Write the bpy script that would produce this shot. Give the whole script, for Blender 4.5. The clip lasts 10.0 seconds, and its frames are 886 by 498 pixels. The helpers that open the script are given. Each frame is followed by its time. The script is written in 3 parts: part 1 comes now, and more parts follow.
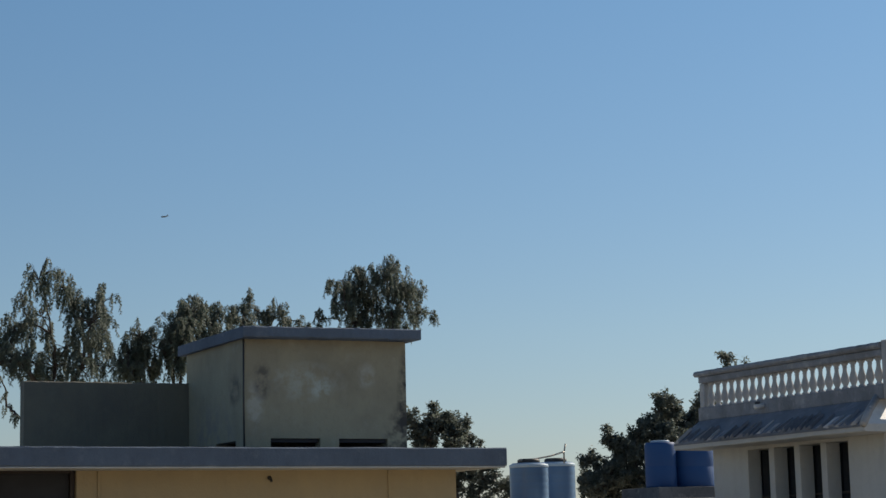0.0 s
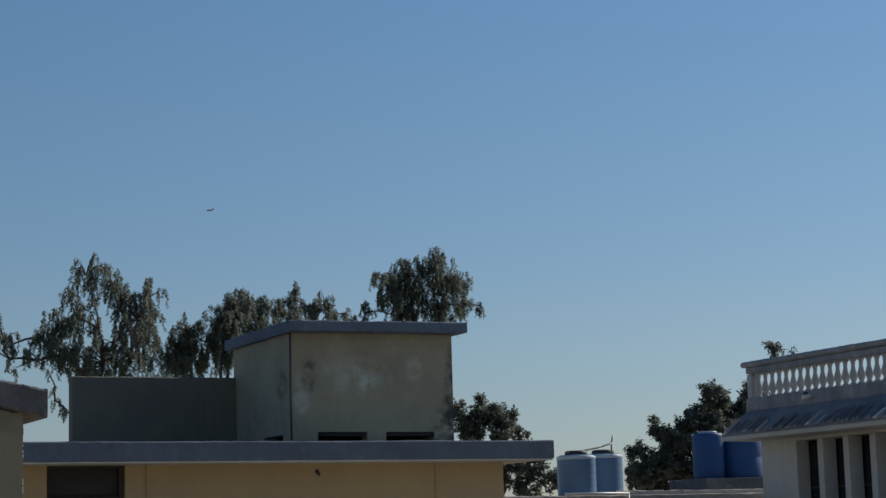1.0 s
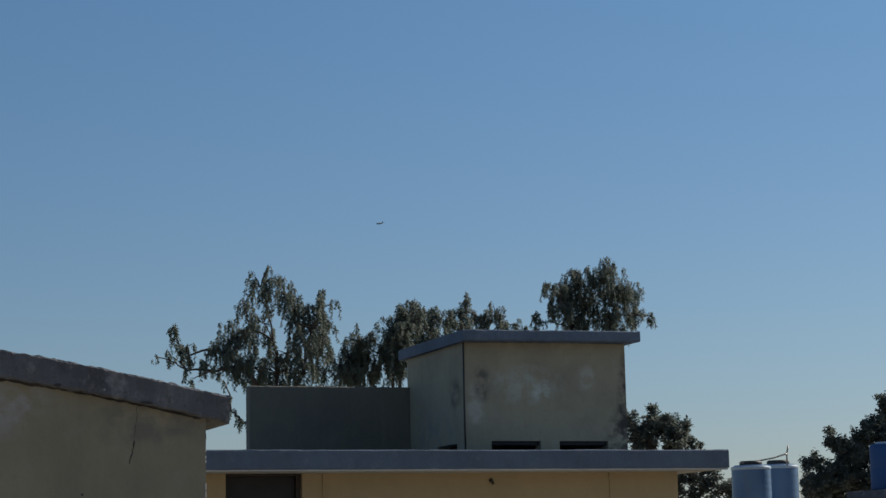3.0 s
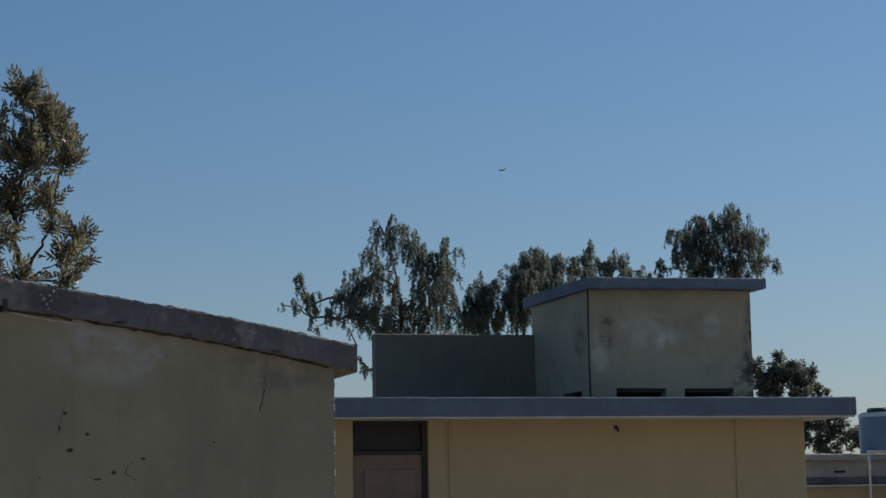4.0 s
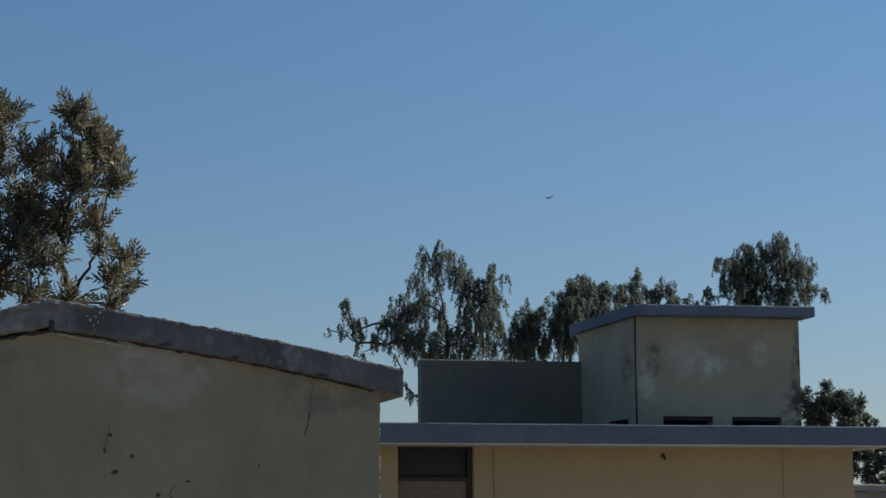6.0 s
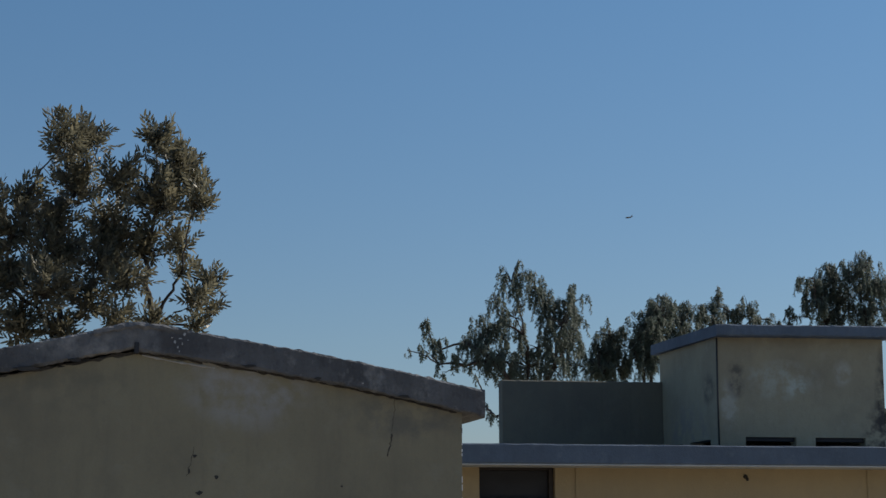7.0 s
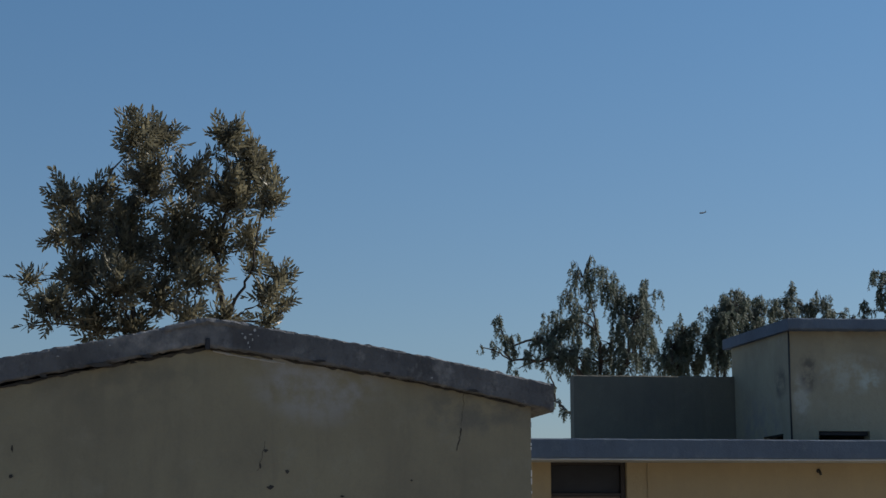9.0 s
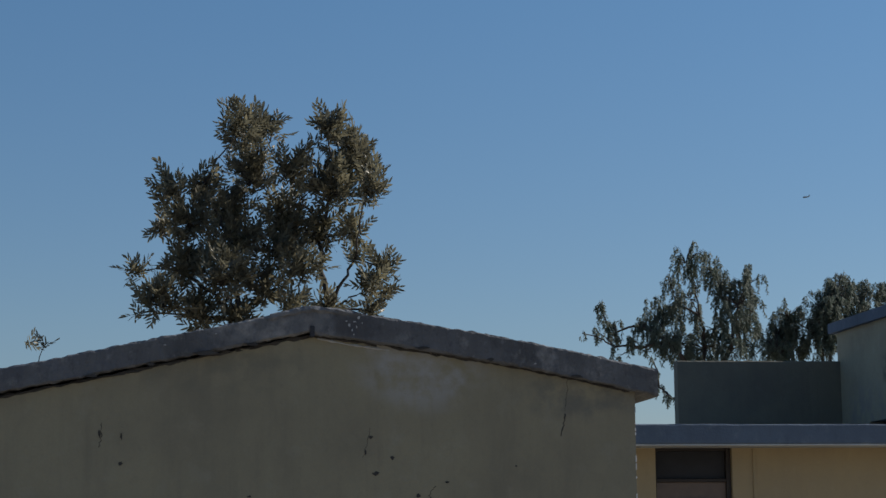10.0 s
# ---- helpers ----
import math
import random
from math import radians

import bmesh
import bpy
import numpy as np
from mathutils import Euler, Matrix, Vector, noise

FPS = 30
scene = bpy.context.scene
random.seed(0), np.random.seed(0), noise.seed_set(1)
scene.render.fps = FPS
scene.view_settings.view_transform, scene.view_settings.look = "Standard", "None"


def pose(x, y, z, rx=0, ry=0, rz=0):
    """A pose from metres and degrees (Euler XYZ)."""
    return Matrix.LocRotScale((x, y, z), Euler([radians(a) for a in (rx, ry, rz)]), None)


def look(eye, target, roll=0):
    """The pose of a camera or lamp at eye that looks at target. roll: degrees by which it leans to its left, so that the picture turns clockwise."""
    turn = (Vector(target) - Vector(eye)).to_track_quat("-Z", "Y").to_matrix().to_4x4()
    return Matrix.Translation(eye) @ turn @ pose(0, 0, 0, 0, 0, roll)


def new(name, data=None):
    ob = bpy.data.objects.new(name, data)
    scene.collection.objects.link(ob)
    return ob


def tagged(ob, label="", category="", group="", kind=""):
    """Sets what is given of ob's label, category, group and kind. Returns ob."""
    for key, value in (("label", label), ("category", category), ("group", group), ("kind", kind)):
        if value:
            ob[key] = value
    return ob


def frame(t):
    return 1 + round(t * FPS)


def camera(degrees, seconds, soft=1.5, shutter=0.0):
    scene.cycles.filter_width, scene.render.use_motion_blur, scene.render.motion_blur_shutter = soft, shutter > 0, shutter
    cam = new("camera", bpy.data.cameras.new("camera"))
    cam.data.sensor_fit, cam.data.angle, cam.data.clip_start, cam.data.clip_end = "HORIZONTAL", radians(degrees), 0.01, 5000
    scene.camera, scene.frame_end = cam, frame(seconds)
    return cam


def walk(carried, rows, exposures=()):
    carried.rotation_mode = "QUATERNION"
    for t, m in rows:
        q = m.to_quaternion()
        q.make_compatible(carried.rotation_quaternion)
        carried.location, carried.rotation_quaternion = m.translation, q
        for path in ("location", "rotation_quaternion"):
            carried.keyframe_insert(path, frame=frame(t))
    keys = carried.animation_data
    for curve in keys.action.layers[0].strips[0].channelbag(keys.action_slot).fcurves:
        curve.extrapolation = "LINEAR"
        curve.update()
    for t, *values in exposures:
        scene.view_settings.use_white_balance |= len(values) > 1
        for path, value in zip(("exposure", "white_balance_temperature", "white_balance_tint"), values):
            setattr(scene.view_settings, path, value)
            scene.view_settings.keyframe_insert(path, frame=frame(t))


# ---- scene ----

# ---------------------------------------------------------------- camera
cam = camera(25.553, 10.0, soft=1.5)
# seconds, x, y, z, yaw, pitch, roll
ROWS = [
    (0.0, -5.688, -23.409, 1.679, -26.58, 8.79, -1.32),
    (0.5, -5.673, -23.412, 1.658, -26.10, 8.77, -1.58),
    (1.0, -5.686, -23.401, 1.700, -25.23, 8.57, -1.58),
    (1.2, -5.710, -23.390, 1.663, -24.88, 8.83, -1.77),
    (1.5, -5.743, -23.416, 1.635, -23.30, 9.11, -1.39),
    (2.0, -5.751, -23.416, 1.675, -23.19, 8.82, -1.34),
    (2.2, -5.753, -23.419, 1.668, -22.94, 8.85, -1.24),
    (3.3, -5.752, -23.461, 1.655, -19.48, 9.01, -1.22),
    (3.5, -5.779, -23.492, 1.657, -19.14, 8.82, -1.19),
    (4.0, -5.792, -23.500, 1.666, -16.57, 7.55, -1.00),
    (4.5, -5.796, -23.504, 1.642, -15.14, 8.06, -0.49),
    (5.0, -5.827, -23.560, 1.638, -14.03, 8.22, -0.32),
    (5.2, -5.779, -23.493, 1.647, -15.22, 8.27, -0.36),
    (6.3, -5.778, -23.435, 1.654, -15.17, 8.46, -0.43),
    (6.5, -5.783, -23.476, 1.640, -14.52, 8.76, -0.36),
    (7.0, -5.801, -23.467, 1.656, -12.85, 8.97, -0.24),
    (7.5, -5.769, -23.465, 1.624, -11.41, 7.83, 0.25),
    (7.8, -5.773, -23.496, 1.615, -10.15, 7.91, 0.01),
    (8.0, -5.765, -23.465, 1.622, -10.03, 7.66, -0.16),
    (8.5, -5.774, -23.533, 1.622, -9.77, 7.99, -0.28),
    (9.0, -5.775, -23.530, 1.630, -10.68, 8.90, -0.34),
    (9.5, -5.774, -23.538, 1.621, -9.64, 8.66, -0.66),
    (10.0, -5.786, -23.556, 1.617, -7.67, 8.56, -0.47),
]
# seconds, stops, kelvin, tint
STOPS = [(0.0, 0.31, 7120, 10), (0.3, 0.26, 7020, 10), (0.5, 0.02, 6900, 10), (0.8, 0.02, 6850, 10), (2.0, 0.03, 6780, 10), (4.0, 0.03, 6680, 10), (4.5, 0.07, 6700, 10),
         (5.0, 0.09, 6650, 10), (7.0, 0.09, 6600, 10), (8.0, 0.03, 6620, 10), (9.0, 0.07, 6540, 10), (10.0, 0.09, 6520, 10)]
walk(cam, [(t, pose(x, y, z, 90 + pitch, 0, yaw) @ pose(0, 0, 0, 0, 0, roll)) for t, x, y, z, yaw, pitch, roll in ROWS], STOPS)

# ---------------------------------------------------------------- sky and sun
SUN_AZ, SUN_EL = radians(77.0), radians(36.0)      # azimuth from +y towards +x
world = bpy.data.worlds.new("sky")
scene.world = world
world.use_nodes = True
wn = world.node_tree
sky = wn.nodes.new("ShaderNodeTexSky")
sky.sky_type = "NISHITA"
sky.sun_disc = False
sky.sun_elevation, sky.sun_rotation = SUN_EL, SUN_AZ
sky.altitude, sky.air_density, sky.dust_density, sky.ozone_density = 0.0, 1.0, 0.3, 4.0
# the blue deepens with height above the horizon haze
way = wn.nodes.new("ShaderNodeTexCoord")
parts_of = wn.nodes.new("ShaderNodeSeparateXYZ")
height = wn.nodes.new("ShaderNodeMapRange")
height.inputs["From Max"].default_value = 0.28
tint = wn.nodes.new("ShaderNodeValToRGB")
tint.color_ramp.elements.new(0.39)
for stop, colour in zip(tint.color_ramp.elements, ((0.665, 0.662, 0.765, 1), (0.735, 0.795, 0.848, 1), (0.728, 0.915, 0.985, 1))):
    stop.color = colour
clear = wn.nodes.new("ShaderNodeVectorMath")
clear.operation = "MULTIPLY"
wn.links.new(way.outputs["Generated"], parts_of.inputs[0])
wn.links.new(parts_of.outputs[2], height.inputs["Value"])
wn.links.new(height.outputs[0], tint.inputs[0])
wn.links.new(sky.outputs[0], clear.inputs[0])
wn.links.new(tint.outputs[0], clear.inputs[1])
wn.links.new(clear.outputs[0], wn.nodes["Background"].inputs[0])
wn.nodes["Background"].inputs[1].default_value = 0.080

sun_data = bpy.data.lights.new("sun", "SUN")
sun_data.energy, sun_data.angle, sun_data.color = 4.0, radians(0.53), (1.0, 0.94, 0.85)
sun_dir = Vector((math.sin(SUN_AZ) * math.cos(SUN_EL), math.cos(SUN_AZ) * math.cos(SUN_EL), math.sin(SUN_EL)))
sun = new("sun", sun_data)
sun.matrix_world = look(sun_dir * 60, (0, 0, 0))


# ---------------------------------------------------------------- materials
def nodes_of(name, rough=0.85, metal=0.0):
    m = bpy.data.materials.new(name)
    m.use_nodes = True
    t = m.node_tree
    b = t.nodes["Principled BSDF"]
    b.inputs["Roughness"].default_value = rough
    b.inputs["Metallic"].default_value = metal
    return m, t, b


def noise_of(t, scale, detail=5.0, stretch=(1, 1, 1), rough=0.6, coords="Object"):
    c = t.nodes.new("ShaderNodeTexCoord")
    mp = t.nodes.new("ShaderNodeMapping")
    mp.inputs["Scale"].default_value = stretch
    n = t.nodes.new("ShaderNodeTexNoise")
    n.inputs["Scale"].default_value, n.inputs["Detail"].default_value, n.inputs["Roughness"].default_value = scale, detail, rough
    t.links.new(c.outputs[coords], mp.inputs[0])
    t.links.new(mp.outputs[0], n.inputs["Vector"])
    return n.outputs["Fac"]


def ramp(t, fac, a, b, lo=0.0, hi=1.0):
    r = t.nodes.new("ShaderNodeMapRange")
    r.inputs["From Min"].default_value, r.inputs["From Max"].default_value = a, b
    r.inputs["To Min"].default_value, r.inputs["To Max"].default_value = lo, hi
    t.links.new(fac, r.inputs["Value"])
    return r.outputs[0]


def mix(t, fac, a, b):
    m = t.nodes.new("ShaderNodeMix")
    m.data_type = "RGBA"
    for sock, v in ((m.inputs[0], fac), (m.inputs[6], a), (m.inputs[7], b)):
        if isinstance(v, (int, float)):
            sock.default_value = v
        elif isinstance(v, tuple):
            sock.default_value = (*v, 1)
        else:
            t.links.new(v, sock)
    return m.outputs[2]


def times(t, a, b):
    m = t.nodes.new("ShaderNodeMath")
    m.operation = "MULTIPLY"
    for sock, v in zip(m.inputs, (a, b)):
        if isinstance(v, (int, float)):
            sock.default_value = v
        else:
            t.links.new(v, sock)
    return m.outputs[0]


def spot(t, centre, size):
    """1 in the middle of an ellipsoid patch, 0 outside it."""
    c = t.nodes.new("ShaderNodeTexCoord")
    mp = t.nodes.new("ShaderNodeMapping")
    mp.vector_type = "TEXTURE"
    mp.inputs["Location"].default_value, mp.inputs["Scale"].default_value = centre, size
    g = t.nodes.new("ShaderNodeTexGradient")
    g.gradient_type = "SPHERICAL"
    t.links.new(c.outputs["Object"], mp.inputs[0])
    t.links.new(mp.outputs[0], g.inputs[0])
    return g.outputs["Fac"]


def bumped(t, b, height, strength, distance=0.01):
    n = t.nodes.new("ShaderNodeBump")
    n.inputs["Strength"].default_value, n.inputs["Distance"].default_value = strength, distance
    t.links.new(height, n.inputs["Height"])
    t.links.new(n.outputs[0], b.inputs["Normal"])


def plaster(name, base, dirt, pale, dirt_amount=0.6, patches=(), streak=0.5, bump=0.5, grit=1.0):
    """Painted or bare plaster: blotches, streaks that ran down, fine grain; patches: (centre, size, colour, amount)."""
    m, t, b = nodes_of(name, 0.9)
    col = mix(t, ramp(t, noise_of(t, 1.3, 6, (1, 1, 0.8)), 0.42, 0.68, 0, dirt_amount), base, dirt)
    col = mix(t, ramp(t, noise_of(t, 2.1, 5, (3.2, 3.2, 0.35)), 0.5, 0.72, 0, streak), col, dirt)
    col = mix(t, ramp(t, noise_of(t, 5.5, 6), 0.56, 0.74, 0, 0.4 * grit), col, pale)
    col = mix(t, ramp(t, noise_of(t, 14, 8, (1, 1, 0.7), 0.75), 0.52, 0.72, 0, 0.38 * grit), col, dirt)
    col = mix(t, ramp(t, noise_of(t, 11, 7, (1.3, 1.3, 1), 0.75), 0.58, 0.76, 0, 0.3 * grit), col, pale)
    col = mix(t, ramp(t, noise_of(t, 60, 3), 0.3, 0.8, 0, 0.25), col, dirt)
    for centre, size, colour, amount in patches:
        f = times(t, ramp(t, spot(t, centre, size), 0.0, 0.5, 0, amount), ramp(t, noise_of(t, 6, 6), 0.4, 0.6))
        col = mix(t, f, col, colour)
    t.links.new(col, b.inputs["Base Color"])
    bumped(t, b, noise_of(t, 35, 6), bump, 0.012)
    return m


def painted(name, base, other, rough=0.5, scale=3.0, metal=0.0, bump=0.15):
    m, t, b = nodes_of(name, rough, metal)
    col = mix(t, ramp(t, noise_of(t, scale, 6), 0.4, 0.7), base, other)
    col = mix(t, ramp(t, noise_of(t, scale * 14, 4), 0.5, 0.75, 0, 0.35), col, other)
    t.links.new(col, b.inputs["Base Color"])
    bumped(t, b, noise_of(t, scale * 10, 4), bump, 0.004)
    return m


def foliage(name, dark, light, rough=0.55):
    """Leaves: colour by leaf, a little light through the blade."""
    m, t, b = nodes_of(name, rough)
    g = t.nodes.new("ShaderNodeNewGeometry")
    col = mix(t, g.outputs["Random Per Island"], dark, light)
    col = mix(t, ramp(t, noise_of(t, 0.9, 3), 0.4, 0.65, 0, 0.5), col, dark)
    t.links.new(col, b.inputs["Base Color"])
    tr = t.nodes.new("ShaderNodeBsdfTranslucent")
    t.links.new(col, tr.inputs[0])
    mx = t.nodes.new("ShaderNodeMixShader")
    mx.inputs[0].default_value = 0.48
    t.links.new(b.outputs[0], mx.inputs[1])
    t.links.new(tr.outputs[0], mx.inputs[2])
    t.links.new(mx.outputs[0], t.nodes["Material Output"].inputs[0])
    return m


M_YELLOW = plaster("yellow_paint", (0.45, 0.355, 0.212), (0.34, 0.275, 0.18), (0.49, 0.40, 0.255), 0.4, streak=0.2)
M_STAIR = plaster("weathered_cream_plaster", (0.36, 0.325, 0.228), (0.215, 0.192, 0.145), (0.42, 0.395, 0.32), 0.55, streak=0.15, patches=[
    # pale patches; darker along the top, the right edge and the side wall
    ((4.28, 0.7, 3.95), (0.62, 1.0, 0.30), (0.50, 0.55, 0.52), 0.38),
    ((4.50, 0.7, 3.86), (0.16, 1.0, 0.14), (0.54, 0.62, 0.58), 0.5),
    ((4.6, 0.7, 4.55), (1.3, 1.0, 0.22), (0.25, 0.215, 0.155), 0.5),
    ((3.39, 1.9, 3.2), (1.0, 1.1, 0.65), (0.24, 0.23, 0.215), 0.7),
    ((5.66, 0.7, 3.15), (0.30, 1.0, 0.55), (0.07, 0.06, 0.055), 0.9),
    ((5.17, 0.7, 4.05), (0.16, 1.0, 0.22), (0.56, 0.56, 0.53), 0.35),
    ((3.55, 0.7, 3.65), (0.16, 1.0, 0.42), (0.55, 0.55, 0.50), 0.45),
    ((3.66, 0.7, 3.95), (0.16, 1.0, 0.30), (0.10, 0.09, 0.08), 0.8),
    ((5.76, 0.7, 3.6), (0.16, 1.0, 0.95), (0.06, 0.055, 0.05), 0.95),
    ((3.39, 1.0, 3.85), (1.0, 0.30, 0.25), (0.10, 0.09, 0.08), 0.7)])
M_SHED = plaster("dirty_yellow_plaster", (0.29, 0.262, 0.178), (0.198, 0.178, 0.130), (0.315, 0.302, 0.238), 0.7, patches=[
    # one paler patch, then two darker ones just below the roof edge
    ((-4.1, -9.85, 2.88), (0.55, 1.0, 0.40), (0.35, 0.345, 0.335), 0.8),
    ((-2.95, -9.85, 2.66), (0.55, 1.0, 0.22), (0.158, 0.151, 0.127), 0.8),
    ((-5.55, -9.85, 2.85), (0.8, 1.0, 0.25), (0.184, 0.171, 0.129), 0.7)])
M_CONC = plaster("grey_cement_edge", (0.145, 0.15, 0.16), (0.05, 0.052, 0.058), (0.30, 0.30, 0.30), 0.85, streak=0.3, bump=0.9, grit=2.2, patches=[
    ((-5.25, -9.94, 3.13), (0.55, 1.0, 0.13), (0.31, 0.30, 0.29), 0.8),
    ((-4.55, -9.94, 3.12), (0.30, 1.0, 0.14), (0.06, 0.06, 0.065), 0.7),
    ((-6.6, -9.94, 2.85), (0.7, 1.0, 0.16), (0.09, 0.10, 0.125), 0.8)])
M_SLATE = plaster("blue_grey_cement_band", (0.120, 0.158, 0.212), (0.066, 0.087, 0.118), (0.23, 0.265, 0.31), 0.55, streak=0.2, bump=0.7)
M_DARKWALL = plaster("dark_cement_wall", (0.172, 0.160, 0.120), (0.108, 0.103, 0.088), (0.20, 0.19, 0.155), 0.6, streak=0.15)
M_WHITE = plaster("whitewash", (0.53, 0.55, 0.545), (0.345, 0.355, 0.355), (0.63, 0.635, 0.62), 0.45, streak=0.2)
M_BALUST = plaster("weathered_white_cement", (0.46, 0.465, 0.47), (0.17, 0.175, 0.18), (0.58, 0.58, 0.575), 0.7, streak=0.3)
M_RAIL = plaster("stained_grey_cement", (0.29, 0.31, 0.34), (0.11, 0.118, 0.13), (0.48, 0.49, 0.505), 0.8, streak=0.25, grit=1.6)
M_APRON = plaster("blue_grey_roof_tiles", (0.195, 0.22, 0.26), (0.085, 0.095, 0.12), (0.36, 0.385, 0.42), 0.65, streak=0.2)
info = M_APRON.node_tree.nodes.new("ShaderNodeObjectInfo")
apron_base = M_APRON.node_tree.nodes["Principled BSDF"].inputs["Base Color"]
apron_was = apron_base.links[0].from_socket
M_APRON.node_tree.links.new(mix(M_APRON.node_tree, ramp(M_APRON.node_tree, info.outputs["Random"], 0.45, 0.95, 0.0, 0.85), apron_was, (0.62, 0.62, 0.62)), apron_base)
M_BLOCK = plaster("grey_block_wall", (0.39, 0.385, 0.365), (0.21, 0.20, 0.19), (0.48, 0.475, 0.455), 0.6, streak=0.3, grit=1.4)
M_DOOR = painted("brown_door_paint", (0.20, 0.145, 0.115), (0.13, 0.10, 0.085), 0.6)
M_FRAME = painted("dark_wood", (0.04, 0.03, 0.026), (0.025, 0.019, 0.016), 0.6)
# shade inside openings and gaps, put into one dark colour; debris too
M_DARK = painted("opening_shade_and_debris", (0.034, 0.036, 0.044), (0.024, 0.025, 0.03), 0.8)
M_CRACK = painted("dark_mortar_and_gap_shadow", (0.036, 0.034, 0.033), (0.065, 0.061, 0.057), 0.95)
M_PIPE = painted("black_pipe", (0.03, 0.03, 0.03), (0.06, 0.055, 0.05), 0.6)
M_STEEL = painted("galvanised_pipe", (0.30, 0.29, 0.27), (0.20, 0.17, 0.14), 0.5, metal=0.6)
# white pipes; also the sunlight painted on the apron corner and shed corner
M_WPIPE = painted("white_pipe_and_sunlight", (0.75, 0.75, 0.74), (0.55, 0.54, 0.52), 0.45)
M_TANK = painted("light_blue_plastic", (0.095, 0.172, 0.285), (0.11, 0.195, 0.31), 0.3, 2.0)
M_TANKRIM = painted("pale_blue_rim_and_sunlit_lid", (0.45, 0.55, 0.62), (0.36, 0.47, 0.56), 0.45, 2.0)
M_BLUE = painted("deep_blue_plastic", (0.005, 0.054, 0.172), (0.006, 0.06, 0.19), 0.6, 2.0)
M_BARK = painted("grey_brown_bark", (0.075, 0.062, 0.052), (0.045, 0.038, 0.034), 0.9, 6.0, bump=0.8)
M_PEPPER = foliage("pepper_tree_leaves", (0.105, 0.135, 0.105), (0.18, 0.215, 0.165), 0.65)
M_BROAD = foliage("broad_dark_leaves", (0.125, 0.148, 0.128), (0.185, 0.205, 0.168), 0.5)
M_ACACIA = foliage("narrow_olive_leaves", (0.095, 0.092, 0.066), (0.29, 0.26, 0.165), 0.4)
M_PLANE = painted("grey_aircraft_paint", (0.10, 0.11, 0.12), (0.08, 0.09, 0.10), 0.4)
M_GLASS, gt, gb = nodes_of("dark_window_glass", 0.08)
gb.inputs["Base Color"].default_value = (0.012, 0.014, 0.018, 1)
M_GROUND, gt, gb = nodes_of("dry_earth", 0.95)
gc = mix(gt, ramp(gt, noise_of(gt, 0.35, 6), 0.4, 0.65), (0.34, 0.275, 0.205), (0.26, 0.22, 0.155))
gc = mix(gt, ramp(gt, noise_of(gt, 6, 5), 0.45, 0.7, 0, 0.6), gc, (0.375, 0.315, 0.24))
gt.links.new(gc, gb.inputs["Base Color"])
bumped(gt, gb, noise_of(gt, 14, 6), 0.6, 0.03)


# ---------------------------------------------------------------- mesh helpers
def mesh_of(name, verts, faces, mat, smooth=False):
    me = bpy.data.meshes.new(name)
    me.from_pydata([tuple(v) for v in verts], [], faces)
    me.materials.append(mat)
    if smooth:
        me.shade_smooth()
    me.update()
    return me


def thing(name, label, category, kind="", group=""):
    return tagged(new(name), label, category, group, kind)


def put(name, me, parent=None, label=""):
    ob = new(name, me)
    if parent:
        ob.parent = parent
    if label:
        ob["label"] = label
    return ob


def box_me(name, lo, hi, mat, bevel=0.008):
    bm = bmesh.new()
    bmesh.ops.create_cube(bm, size=1)
    for v in bm.verts:
        v.co = Vector([lo[k] + (v.co[k] + 0.5) * (hi[k] - lo[k]) for k in range(3)])
    if bevel:
        bmesh.ops.bevel(bm, geom=bm.edges[:], offset=min(bevel, 0.3 * min(hi[k] - lo[k] for k in range(3))), segments=2, affect="EDGES", profile=0.6)
    me = bpy.data.meshes.new(name)
    bm.to_mesh(me)
    bm.free()
    me.materials.append(mat)
    return me


def box(name, lo, hi, mat, parent=None, label="", bevel=0.008):
    return put(name, box_me(name, lo, hi, mat, bevel), parent, label)


def beam(name, x0, x1, y0, y1, z0, z1, mat, parent=None, label="", n=60, rough=0.006, rise=None, chamfer=0.015, axis="x", seed=0.0):
    """A cast bar along x (or y) with worn, slightly uneven edges; rise(x) lifts it."""
    a, b, c = y0, y1, chamfer
    ring = [(a + c, z0), (b - c, z0), (b, z0 + c), (b, z1 - c), (b - c, z1), (a + c, z1), (a, z1 - c), (a, z0 + c)]
    verts, faces = [], []
    for i in range(n + 1):
        x = x0 + (x1 - x0) * i / n
        up = rise(x) if rise else 0.0
        for k, (y, z) in enumerate(ring):
            p = Vector((x * 16.0 + seed, y * 7.0 + k * 3.1, z * 7.0))
            d = noise.noise_vector(p) * rough + noise.noise_vector(p * 2.3) * rough * 0.6 + noise.noise_vector(p * 0.1) * rough * 0.5
            verts.append((x + d.x * 0.3, y + d.y, z + up + d.z) if axis == "x" else (y + d.y, x + d.x * 0.3, z + up + d.z))
    for i in range(n):
        for k in range(8):
            q = (i * 8 + k, i * 8 + (k + 1) % 8, (i + 1) * 8 + (k + 1) % 8, (i + 1) * 8 + k)
            faces.append(q if axis == "x" else q[::-1])
    first, last = tuple(range(7, -1, -1)), tuple(range(n * 8, n * 8 + 8))
    faces += [first, last] if axis == "x" else [first[::-1], last[::-1]]
    return put(name, mesh_of(name, verts, faces, mat), parent, label)


